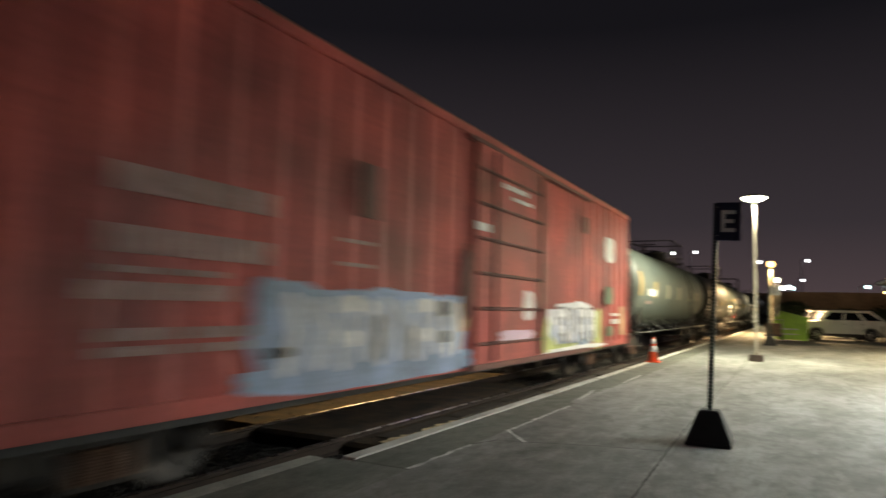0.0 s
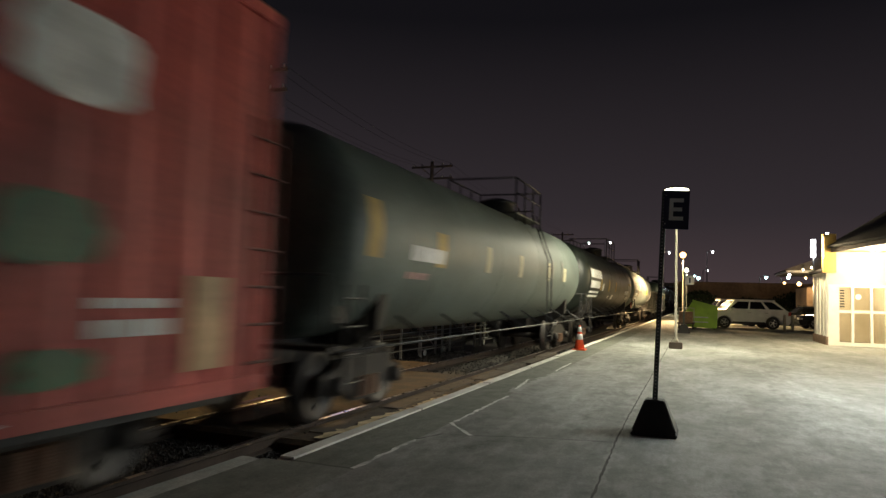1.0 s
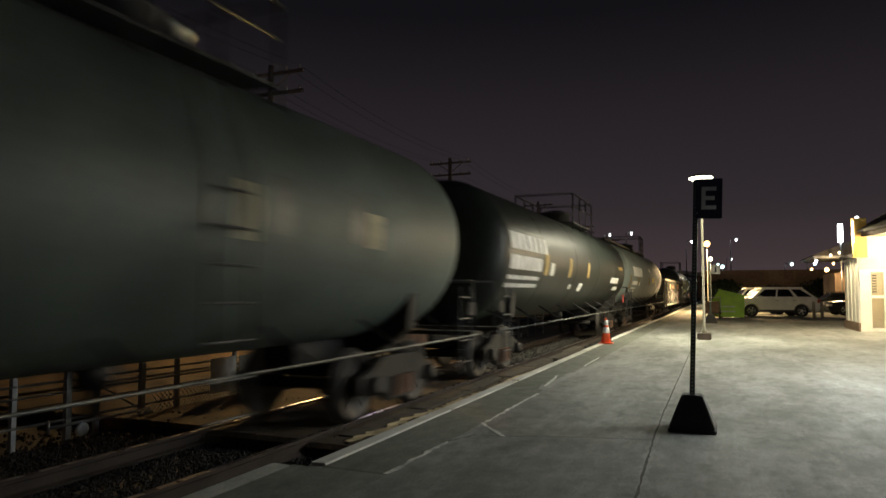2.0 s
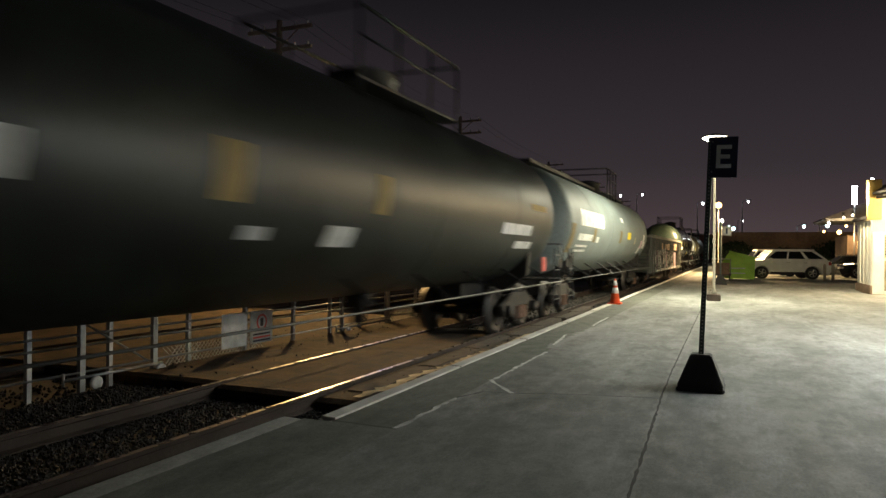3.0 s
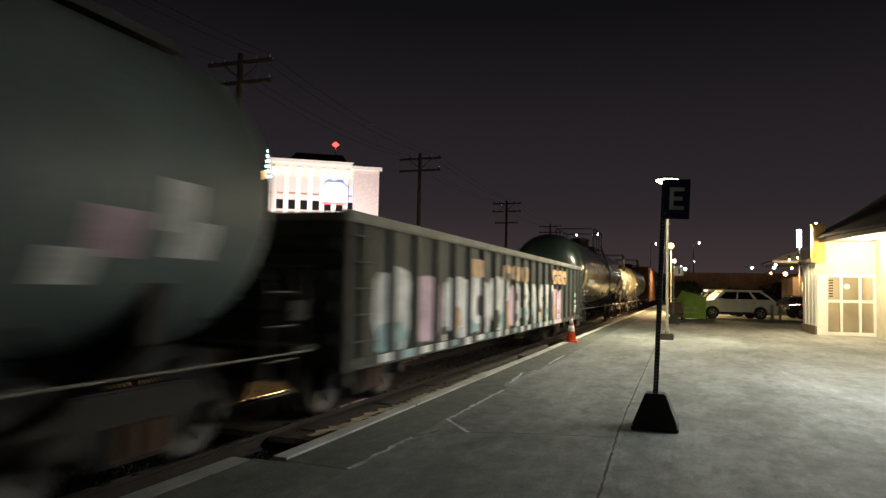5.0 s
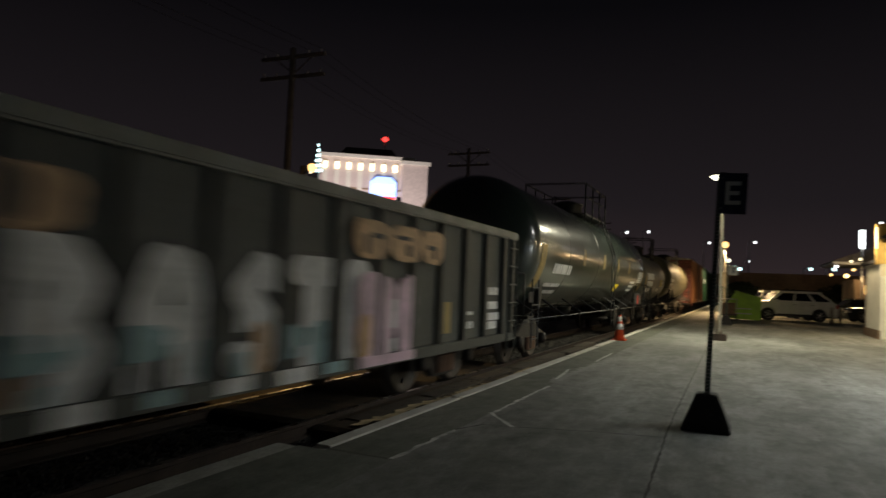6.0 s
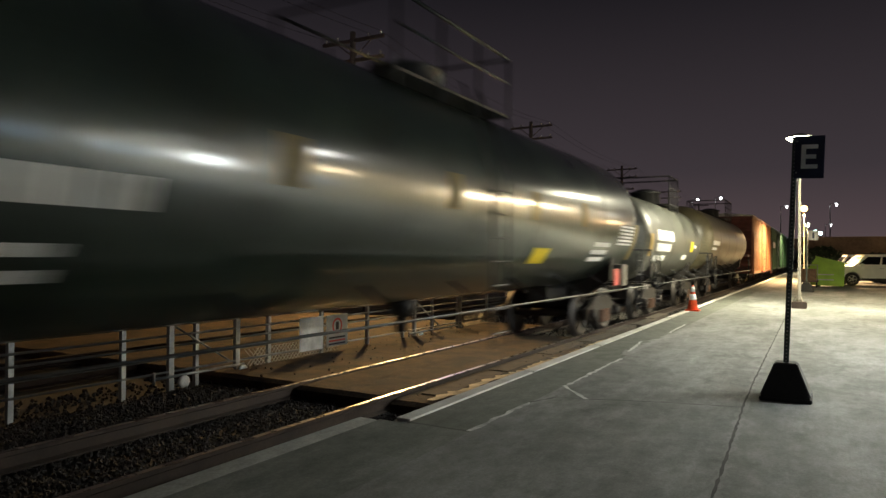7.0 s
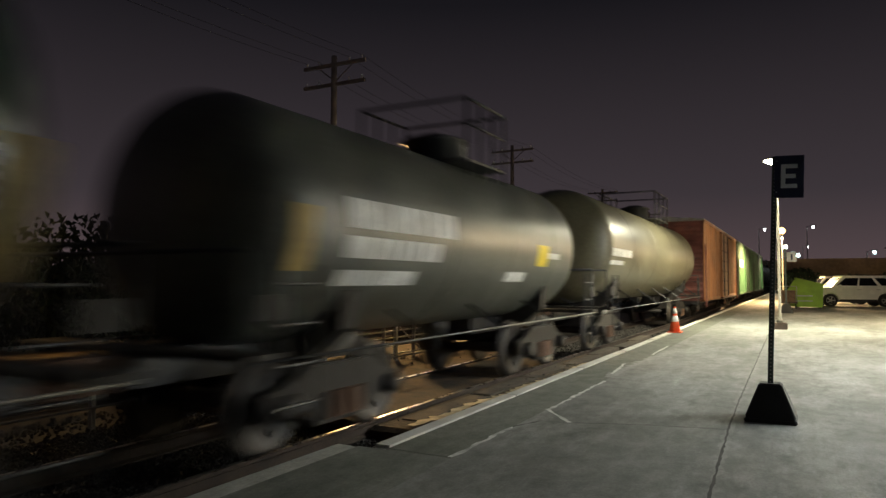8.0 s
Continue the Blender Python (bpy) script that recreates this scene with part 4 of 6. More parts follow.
patch("placard", DULL_SHADED_OCHRE, R, ZC, 67.1 - mid, 67.55 - mid, 2.0, 2.42, car)
patch("placard", DULL_SHADED_OCHRE, R, ZC, 62.2 - mid, 62.55 - mid, 1.95, 2.35, car)
patch("placard", WHITE_PAINT, R, ZC, 62.75 - mid, 63.1 - mid, 1.95, 2.12, car)
patch("placard", WHITE_PAINT, R, ZC, 67.35 - mid, 67.85 - mid, 2.74, 2.9, car)
patch("placard", CREAM_PLACARD, R, ZC, 71.0 - mid, 71.3 - mid, 2.0, 2.26, car)
patch("head_panel", DULL_SHADED_OCHRE, R, ZC, 59.25 - mid, 59.7 - mid, 1.65, 2.4, car)
for y, z, w, h, mt in ((73.3, 2.0, 0.5, 0.35, G_PINK), (73.9, 2.25, 0.4, 0.4, G_WHITE), (74.1, 2.0, 0.5, 0.3, G_WHITE), (73.0, 1.75, 0.4, 0.25, G_WHITE)):
    patch("graffiti", mt, R, ZC, y - w / 2 - mid, y + w / 2 - mid, z - h / 2, z + h / 2, car)

# gondola with graffiti
car, mid = gondola("gondola_car", 75.7, 94.0, "dark open-topped gondola car covered with pastel graffiti letters")
GX = 1.46 + 0.006
paint(car, mid, GX, [(G_WHITE, 77.2, 1.40, 1.2, 1.00), (G_TEAL, 77.2, 0.99, 1, 0.40), (G_PINK, 78.6, 1.34, 1.1, 1.00), (G_WHITE, 79.9, 1.40, 1.1, 0.94), (G_TAN, 79.9, 1.09, 0.4, 0.50), (G_TEAL, 80.9, 1.09, 0.7, 0.50), (G_WHITE, 81.15, 1.47, 1, 0.88), (G_BLACK, 81.2, 1.34, 0.3, 0.38),
                     (G_WHITE, 82.35, 1.47, 0.9, 0.90), (G_BLACK, 82.5, 1.04, 0.5, 0.38), (G_WHITE, 83.1, 1.53, 0.75, 0.78), (G_TEAL, 82.95, 0.99, 0.5, 0.38), (G_TAN, 83.35, 1.09, 0.45, 0.62), (G_PINK, 83.85, 1.29, 0.8, 0.90), (G_WHITE, 84.22, 1.49, 0.34, 0.43), (G_BLACK, 84.22, 1.49, 0.14, 0.18), (G_WHITE, 84.2, 1.02, 0.42, 0.43), (G_BLACK, 84.2, 1.02, 0.16, 0.18),
                     (G_TAN, 83.2, 2.02, 0.7, 0.34), (G_BLACK, 83.35, 1.94, 0.25, 0.14), (G_TAN, 84.05, 2.02, 0.8, 0.36), (G_BLACK, 84, 2.02, 0.3, 0.10), (G_TAN, 84.95, 2.02, 0.75, 0.38), (G_BLACK, 84.95, 2.02, 0.1, 0.30), (G_TAN, 81, 2.04, 0.9, 0.34),
                     (G_PINK, 89.05, 1.22, 0.9, 0.93), (G_PINK, 89.8, 1.24, 0.5, 0.88), (G_TAN, 88.8, 1.02, 0.3, 0.45), (G_TAN, 88.9, 2.06, 0.78, 0.42), (G_TAN, 89.7, 2.06, 0.78, 0.42), (G_TAN, 90.45, 2.06, 0.66, 0.42), (G_BLACK, 88.75, 2.0, 0.1, 0.2), (G_BLACK, 89.0, 2.1, 0.3, 0.06), (G_BLACK, 89.6, 2.12, 0.4, 0.05), (G_BLACK, 89.75, 1.98, 0.12, 0.14), (G_BLACK, 90.4, 2.05, 0.28, 0.06), (G_BLACK, 90.5, 1.97, 0.08, 0.12)], 0.12)


for shape, y, w in ((LOOP, 85.18, 0.62), (ARCH, 86.12, 0.56), (SNAKE, 87.12, 0.6), (TEE, 87.98, 0.66), (HOOK, 88.72, 0.4), (SNAKE, 84.3, 0.42), (FORK, 82.9, 0.5), (ARCH, 81.6, 0.6), (LOOP, 80.3, 0.62)):
    sprayed(car, mid, GX + 0.001, y, 1.28, w, 0.80, shape, 0.37, G_BLACK)
    sprayed(car, mid, GX + 0.008, y, 1.28, w, 0.80, shape, 0.28, G_WHITE)
for y, z, w, h, mt in ((84.95, 1.22, 0.8, 0.2, G_TEAL), (84.9, 1.10, 0.2, 0.3, G_TAN), (85.1, 1.10, 0.16, 0.26, G_BLACK), (85.9, 1.22, 0.5, 0.2, G_TEAL), (85.92, 1.05, 0.14, 0.22, G_BLACK), (87.15, 1.12, 0.2, 0.36, G_TAN), (86.5, 1.1, 0.25, 0.26, G_TEAL), (87.6, 1.15, 0.4, 0.24, G_TEAL), (88.0, 1.12, 0.24, 0.34, G_TEAL)):
    bm = bmesh.new()
    blob(bm, y - mid, (z - 1.35) * 1.25 + 1.28, w, h * 1.25, GX + 0.018 + 0.0004 * z, rough=0.2)
    part("graffiti", bm, mt, car)
# paint carried over the ribs and down over the sill
for k in range(15):
    y = 76.9 + 0.5 + 0.86 * k - 0.002
    top = random.uniform(1.35, 1.8)
    if k % 3 == 1:
        continue
    slab("graffiti", G_WHITE, (1.531, 1.536, y - 0.058 - mid, y + 0.058 - mid, random.uniform(1.0, 1.2), top), car)
    slab("graffiti", (G_TEAL if k % 2 else G_WHITE), (1.531, 1.535, y - 0.058 - mid, y + 0.058 - mid, 0.81, random.uniform(0.9, 1.0)), car)
for k in range(17):
    a = 76.7 + 0.71 * k
    slab("graffiti", (G_WHITE, G_TEAL, G_WHITE)[k % 3], (1.532, 1.541, a - mid, a + random.uniform(0.2, 0.5) - mid, random.uniform(0.67, 0.71), 0.80), car)
slab("graffiti", G_PINK, (1.532, 1.541, 88.7 - mid, 90.0 - mid, 0.68, 0.79), car)
for y, z, n in ((92.55, 1.45, 5), (92.55, 1.22, 5), (92.65, 1.04, 4), (92.55, 0.9, 5)):
    lettering(WHITE_PAINT, GX, None, y - mid, y + 0.7 - mid, z, z + 0.12, car, n)
slab("reflector_panel", OCHRE, (1.46, 1.475, 93.4 - mid, 93.62 - mid, 0.92, 1.68), car)
lettering(WHITE_PAINT, GX, None, 91.65 - mid, 92.15 - mid, 0.95, 1.05, car, 4)
lettering(WHITE_PAINT, GX, None, 91.65 - mid, 92.15 - mid, 1.15, 1.2, car, 2)
slab("reflector_panel", OCHRE, (1.46, 1.475, 91.05 - mid, 91.25 - mid, 0.92, 1.35), car)

# glossy black tank car
car, mid, ZC = tank_car("black_tank_car", 95.3, 112.35, GLOSS_TANK, "glossy black tank car with white lettering and yellow placard", walk_len=3.2, walk_at=0.3, side_ladder=True)
lettering(WHITE_PAINT, R, ZC, 97.2 - mid, 98.9 - mid, 1.92, 2.14, car, 9)
for z in (1.62, 1.46):
    lettering(WHITE_PAINT, R, ZC, 97.0 - mid, 98.4 - mid, z, z + 0.08, car, 10)
patch("placard", YELLOW, R, ZC, 105.95 - mid, 106.6 - mid, 1.54, 1.79, car)
patch("head_panel", OCHRE, R, ZC, 96.0 - mid, 96.4 - mid, 1.6, 2.5, car)
for y in (100.2, 103.0, 105.6, 108.0):
    patch("placard", DULL_SHADED_OCHRE, R, ZC, y - 0.16 - mid, y + 0.16 - mid, 2.2, 2.62, car)
for z in (1.86, 1.71, 1.57):
    lettering(WHITE_PAINT, R, ZC, 108.95 - mid, 110.0 - mid, z, z + 0.085, car, 9)
for k in range(6):
    lettering(WHITE_PAINT, R, ZC, 110.5 - mid, 111.7 - mid, 1.92 + 0.075 * k, 1.96 + 0.075 * k, car, 7)
patch("head_panel", DULL_SHADED_OCHRE, R, ZC, 111.75 - mid, 112.08 - mid, 1.6, 2.4, car)
slab("hazard_placard", REDP, (1.5, 1.515, 109.75 - mid, 110.15 - mid, 1.08, 1.42), car)
slab("battery_box", HANDRAIL, (1.3, 1.5, 110.45 - mid, 110.85 - mid, 1.05, 1.5), car, bevel=0.01)

# short weathered tank car
R2 = 1.26
car, mid, ZC = tank_car("short_tank_car", 113.95, 123.20, OLD_TANK, "short weathered dark tank car with three white lettering rows", radius=1.26, top=3.48, walk_len=1.4, walk_at=0.7)
mid -= 0.9
lettering(WHITE_PAINT, R2, ZC, 114.3 - mid, 116.7 - mid, 2.14, 2.44, car, 9)
lettering(WHITE_PAINT, R2, ZC, 114.3 - mid, 116.3 - mid, 1.84, 2.06, car, 8)
lettering(WHITE_PAINT, R2, ZC, 114.3 - mid, 115.8 - mid, 1.56, 1.72, car, 10)
patch("placard", YELLOW, R2, ZC, 119.8 - mid, 120.3 - mid, 1.86, 2.22, car)
patch("head_panel", OCHRE, R2, ZC, 113.5 - mid, 113.8 - mid, 1.7, 2.3, car)
lettering(WHITE_PAINT, R2, ZC, 120.3 - mid, 120.9 - mid, 2.0, 2.1, car, 4)
lettering(WHITE_PAINT, R2, ZC, 118.6 - mid, 119.4 - mid, 1.6, 1.75, car, 4)

# brown tank car, then the boxcars and the far rest of the train
car, mid, ZC = tank_car("brown_tank_car", 124.95, 139.60, TAN_TANK, "brownish weathered tank car with small white lettering", radius=1.38, top=3.82, walk_len=2.4, walk_at=2.0)
mid -= 1.2
R3 = 1.38
lettering(WHITE_PAINT, R3, ZC, 124.2 - mid, 126.2 - mid, 2.2, 2.38, car, 8)
lettering(WHITE_PAINT, R3, ZC, 124.2 - mid, 125.5 - mid, 2.0, 2.1, car, 8)
box_car("orange_boxcar", 140.80, 157.00, ORANGE, OXIDE_DARK, "rust-orange ribbed steel boxcar", ribs=9)
car, mid = box_car("green_boxcar", 158.40, 174.60, GREENBOX, BLACK, "dark green ribbed steel boxcar with pale markings", ribs=9)
mid -= 1.2
lettering(WHITE_PAINT, SIDE, None, 159 - mid, 162 - mid, 2.6, 3.1, car, 5)
box_car("green_boxcar", 176.00, 192.20, GREENBOX, BLACK, "dark green ribbed steel boxcar", ribs=9, live=False)
y = 193.8
for mt in (BROWN_TANK, OLD_TANK, GREY_TANK):
    tank_car("far_tank_car", y, y + 16.5, mt, "distant dark tank car near the end of view", live=False)
    y += 18.2

# ---- platform things ----


def tapered(bm, x0, y0, a, z0, b, z1, b_y=None):
    """A block whose plan shrinks from half-width a at z0 to b at z1."""
    lo = [bm.verts.new((x0 + sx * a, y0 + sy * a, z0)) for sx, sy in ((-1, -1), (1, -1), (1, 1), (-1, 1))]
    hi = [bm.verts.new((x0 + sx * b, y0 + sy * b, z1)) for sx, sy in ((-1, -1), (1, -1), (1, 1), (-1, 1))]
    bm.faces.new(lo[::-1])
    bm.faces.new(hi)
    for i in range(4):
        bm.faces.new((lo[i], lo[(i + 1) % 4], hi[(i + 1) % 4], hi[i]))


sign = empty("platform_sign", pose(-0.345, 8.33, 0), "navy platform sign with white letter E on a green post", "sign")
bm = bmesh.new()
tapered(bm, 0, 0, 0.245, 0.0, 0.235, 0.05)
tapered(bm, 0, 0, 0.235, 0.05, 0.105, 0.375)
part("rubber_base", bm, RUBBER, sign, "black tapered rubber base", 0.012)
lean = pose(0, 0, 0.37, 0, 2.1, 0)
post = slab("post", POST_GREEN, (-0.026, 0.026, -0.026, 0.026, -0.1, 2.33), sign, "perforated dark green square post", 0.005, lean)
# pale discs for the holes, coloured as if the lit platform showed through
bm = bmesh.new()
for k in range(60):
    z = 0.02 + 0.0385 * k
    rod(bm, lean @ Vector((0, -0.0275, z)), lean @ Vector((0, -0.0255, z)), 0.0075, 8)
tagged(part("lit_hole_disc", bm, GALV, post), kind="stuff")
board = slab("sign_board", SIGN_BLUE, (0.0, 0.27, -0.04, -0.028, 1.90, 2.335), sign, "navy sign face", 0.003, lean)
bm = bmesh.new()
ex, ez, ew, eh, st = 0.06, 2.0, 0.15, 0.245, 0.042
for d in ((ex, ex + st, ez, ez + eh), (ex + st, ex + ew, ez, ez + st), (ex + st, ex + ew * 0.9, ez + eh / 2 - st / 2, ez + eh / 2 + st / 2), (ex + st, ex + ew, ez + eh - st, ez + eh)):
    box(bm, d[0], d[1], -0.0445, -0.039, d[2], d[3], lean)
part("letter", bm, SIGN_WHITE, board, "white letter E")
bars("bolt", GALV, [(lean @ Vector((0.02, -0.046, z)), lean @ Vector((0.02, -0.038, z)), 0.008) for z in (1.96, 2.28)], board)

sign2 = empty("platform_sign", pose(-0.62, 35.0, 0), "white notice board on a post in a black rubber base", "sign")
bm = bmesh.new()
tapered(bm, 0, 0, 0.3, 0.0, 0.13, 0.42)
part("rubber_base", bm, RUBBER, sign2)
slab("post", POST_GREEN, (-0.03, 0.03, -0.03, 0.03, 0.3, 3.1), sign2)
slab("sign_board", GALV, (0.06, 0.46, -0.03, 0.0, 2.3, 2.72), sign2, "white notice face")
slab("symbol", SIGN_BLUE, (0.22, 0.30, -0.036, -0.029, 2.38, 2.64), sign2)

# traffic cone
cone = empty("traffic_cone", pose(-3.13, 20.2, 0.003), "orange traffic cone with two white reflective bands at the platform edge", "cone")
slab("base", CONE_ORANGE, (-0.19, 0.19, -0.19, 0.19, 0, 0.035), cone, bevel=0.01)
bm = bmesh.new()
spin_y(bm, [(0.035, 0.145), (0.70, 0.03), (0.71, 0.022)], 24, axis="z")
part("body", bm, CONE_ORANGE, cone)
for a, b in ((0.30, 0.46), (0.52, 0.66)):
    bm = bmesh.new()
    q = lambda z: 0.147 - (z - 0.035) * (0.115 / 0.665) + 0.003
    spin_y(bm, [(a, q(a) - 0.004), (a, q(a)), (b, q(b)), (b, q(b) - 0.004)], 24, axis="z")
    part("reflective_band", bm, SIGN_WHITE, cone, "white reflective band")


def lamp_post(x, y, height, glow, label, head_r=0.33, name="lamp_post", globe=False):
    thing = empty(name, pose(x, y, 0), label, "lamp post", "lamp posts along the platform")
    slab("footing", FOOTING, (-0.2, 0.2, -0.2, 0.2, 0, 0.2), thing, bevel=0.02)
    bm = bmesh.new()
    spin_y(bm, [(0.2, 0.085), (0.28, 0.075), (0.34, 0.042), (height - 0.25, 0.032), (height - 0.12, 0.045)], 16, axis="z")
    part("pole", bm, LAMP_POST, thing)
    if globe:
        bm = bmesh.new()
        spin_y(bm, [(height - 0.1 + head_r * math.sin(a), max(0.02, head_r * math.cos(a))) for a in (math.pi * (i / 10 - 0.5) for i in range(11))], 20, axis="z")
        part("globe", bm, glow, thing, "glowing globe")
        return thing
    bm = bmesh.new()
    spin_y(bm, [(height - 0.022, head_r * 1.1), (height + 0.01, head_r * 1.06), (height + 0.05, head_r * 0.7), (height + 0.09, head_r * 0.3), (height + 0.1, 0.02)], 28, axis="z")
    part("hood", bm, LAMP_POST, thing)
    bm = bmesh.new()
    spin_y(bm, [(height - 0.17, 0.08), (height - 0.12, head_r * 0.75), (height - 0.05, head_r * 1.08), (height - 0.025, head_r * 1.08)], 28, axis="z")
    part("lens", bm, glow, thing, "glowing round lens")
    return thing


lamp_post(-0.6, 23.05, 5.05, GLOW_GREENWHITE, "cream lamp post with a flat round greenish-white lamp, lit")
lamp_post(-1.09, 53, 5.0, GLOW_SODIUM, "cream lamp post with an orange sodium lamp, lit", 0.22, globe=True)
lamp_post(-1.3, 78, 5.0, GLOW_GREENWHITE, "cream lamp post with a greenish-white lamp, lit", 0.22, globe=True)
lamp_post(-1.15, 100, 4.9, GLOW_WHITE, "cream lamp post with a white lamp, lit", 0.25, globe=True)
lamp_post(-0.2, 112, 5.3, GLOW_CYAN, "cream lamp post with a bluish-white lamp, lit", 0.25, globe=True)
# a post of the same run outside the view, beside the station
lamp_post(3.75, 14.4, 5.05, GLOW_GREENWHITE, "cream lamp post with a flat round greenish-white lamp, lit")
for x, y, z, p, c in ((-0.6, 23.05, 4.82, 3900, (1.0, 0.945, 0.69)), (3.75, 14.4, 4.82, 1650, WHITE_GREEN), (-1.09, 53, 4.5, 10000, SODIUM), (-1.3, 78, 4.5, 2500, WARM)):
    lamp("lamp_light", "SPOT", (x, y, z), p, c, 0.25, (x, y, 0), 165)

# ---- station building ----
VY = 29.82
station = empty("station_building", pose(0, 0, 0), "cream station building with glazed vestibule, bright porch and dark shingle roof", "building")
slab("side_wall", CREAM, (6.6, 6.85, -14, VY + 0.12, 0, 3.6), station, "cream wall under the porch")
slab("rear_wall", CREAM, (8.8, 9.0, VY, 33.0, 0, 2.8), station)
slab("back_wall", CREAM, (4.66, 9.0, 33.0, 33.2, 0, 2.8), station)
slab("soffit", SOFFIT, (4.72, 6.7, -14, 18, 3.42, 3.5), station, "pale porch soffit")
slab("fascia", WHITE_FRAME, (4.62, 4.72, -14, 18, 3.44, 3.62), station, "white eaves board")
slab("gutter", WHITE_FRAME, (4.52, 4.62, -14, 18, 3.55, 3.66), station, bevel=0.02)
# the higher end of the roof, set askew to the platform
EAVE = pose(4.85, VY - 0.6, -0.42, 0, 0, 12)
slab("soffit", SOFFIT, (0.1, 4.2, -9.5, 0.6, 3.97, 4.03), station, "pale porch soffit", 0, EAVE)
slab("fascia", FOOTING, (0.0, 0.1, -9.5, 0.6, 3.94, 4.09), station, "brown eaves board", 0, EAVE)
bm = bmesh.new()
prism(bm, [(-0.12, 4.09), (-0.12, 4.17), (4.3, 7.0), (4.3, 4.09)], "y", -9.6, 0.7, EAVE)
part("roof", bm, SHINGLE, station, "dark shingle roof")
# lit windows under the porch, mirrored in the passing tanks
for y0, y1, z0, z1, g in ((11.9, 13.5, 1.45, 1.98, WINDOW_WHITE), (6.6, 8.4, 1.0, 2.3, WINDOW_BLUE), (15.8, 18.6, 0.9, 2.0, WINDOW_BLUE), (9.4, 11.2, 1.0, 2.2, WINDOW_BLUE)):
    w = slab("window", WHITE_FRAME, (6.57, 6.598, y0 - 0.08, y1 + 0.08, z0 - 0.08, z1 + 0.08), station, "white framed lit window")
    slab("pane", g, (6.555, 6.568, y0, (y0 + y1) / 2 - 0.03, z0, z1), w)
    slab("pane", g, (6.555, 6.568, (y0 + y1) / 2 + 0.03, y1, z0, z1), w)
bm = bmesh.new()
prism(bm, [(4.5, 3.67), (4.5, 3.76), (9.5, 6.75), (14.5, 3.76), (14.5, 3.67)], "y", -14.4, 18.1)
part("roof", bm, SHINGLE, station, "dark shingle roof")
bm = bmesh.new()
for k in range(17):
    x = 4.55 + 0.29 * k
    z = 3.765 + 0.598 * (x - 4.5)
    box(bm, x, x + 0.3, -14.4, 18.1, z - 0.02, z + 0.012, None)
part("shingle_course", bm, SHINGLE, station)
# vestibule: front with doors, side with narrow panes
front = slab("vestibule_header", CREAM, (4.65, 8.6, VY - 0.02, VY + 0.1, 2.3, 3.54), station, "brightly lit cream wall over the doors")
for x in (4.65, 4.93, 5.42, 6.04, 6.52):
    slab("door_post", WHITE_FRAME, (x, x + (0.28 if x < 4.7 else 0.09), VY - 0.05, VY + 0.08, 0, 2.3), station, bevel=0.006)
for z, h in ((0.0, 0.14), (1.24, 0.1), (2.2, 0.1)):
    slab("door_rail", WHITE_FRAME, (4.93, 6.6, VY - 0.04, VY + 0.07, z, z + h), station, bevel=0.006)
for a, b in ((5.02, 5.42), (5.51, 6.04), (6.13, 6.52)):
    for z0, z1 in ((0.14, 1.24), (1.34, 2.2)):
        ob = slab("door_pane", GLASS, (a, b, VY + 0.01, VY + 0.018, z0, z1), station, "clear door glass")
        ob.visible_shadow = False
bm = bmesh.new()
spin_y(bm, [(VY - 0.012, 0.10), (VY - 0.006, 0.10)], 20, (5.66, 0, 1.85))
part("door_sticker", bm, SIGN_WHITE, station, "round white door sticker")
bm = bmesh.new()
for k in range(7):
    box(bm, 5.05, 5.2, VY - 0.004, VY, 1.45 + 0.1 * k, 1.5 + 0.1 * k)
part("door_notice", bm, G_BLACK, station, "dark barred notice")
slab("vestibule_floor", FOOTING, (4.7, 8.8, VY, 33, 0.0, 0.02), station)
slab("interior_wall", CREAM, (6.72, 6.8, VY + 0.2, 33, 0, 2.8), station)
for y0 in (VY, 30.6, 31.4, 32.2):
    slab("side_post", WHITE_FRAME, (4.60, 4.72, y0, y0 + 0.10, 0.32, 2.72), station, bevel=0.006)
    if y0 < 32.5:
        ob = slab("side_pane", WHITE_FRAME, (4.64, 4.68, y0 + 0.1, y0 + 0.8, 0.32, 2.7), station, "translucent pale side panel")
slab("side_base", BRICK_BASE, (4.58, 4.74, VY - 0.02, 33.1, 0, 0.32), station, "brown brick base")
slab("side_head", WHITE_FRAME, (4.58, 4.74, VY, 33.1, 2.7, 2.8), station)
slab("vestibule_roof", SHINGLE, (4.5, 9.1, VY + 0.1, 33.4, 2.8, 2.92), station, "flat dark vestibule roof")
slab("pillar", YELLOW_COL, (4.50, 4.93, VY - 0.1, VY + 0.3, 2.75, 4.22), station, "ochre pillar above the vestibule")
slab("pillar_lamp", GLOW_WARM, (4.48, 4.51, VY - 0.13, VY - 0.10, 3.3, 4.1), station, "glowing strip on the pillar")
slab("pillar_cap_lamp", GLOW_WHITE, (4.60, 4.68, VY - 0.05, VY + 0.05, 4.22, 4.28), station)
slab("porch_panel", SOFFIT, (6.1, 6.6, 24.0, 24.12, 2.75, 3.54), station, "beige hanging panel under the porch")
for x, y, z, p, c in ((5.9, 27.8, 3.548, 1150, (1.0, 0.83, 0.55)), (5.6, 16.8, 3.418, 300, WARM)):
    slab("soffit_lamp", GLOW_WARM, (x - 0.15, x + 0.15, y - 0.6, y + 0.6, z - 0.058, z), station, "glowing soffit lamp")
    lamp("soffit_light", "POINT", (x, y, z - 0.12), p, c, 0.4)
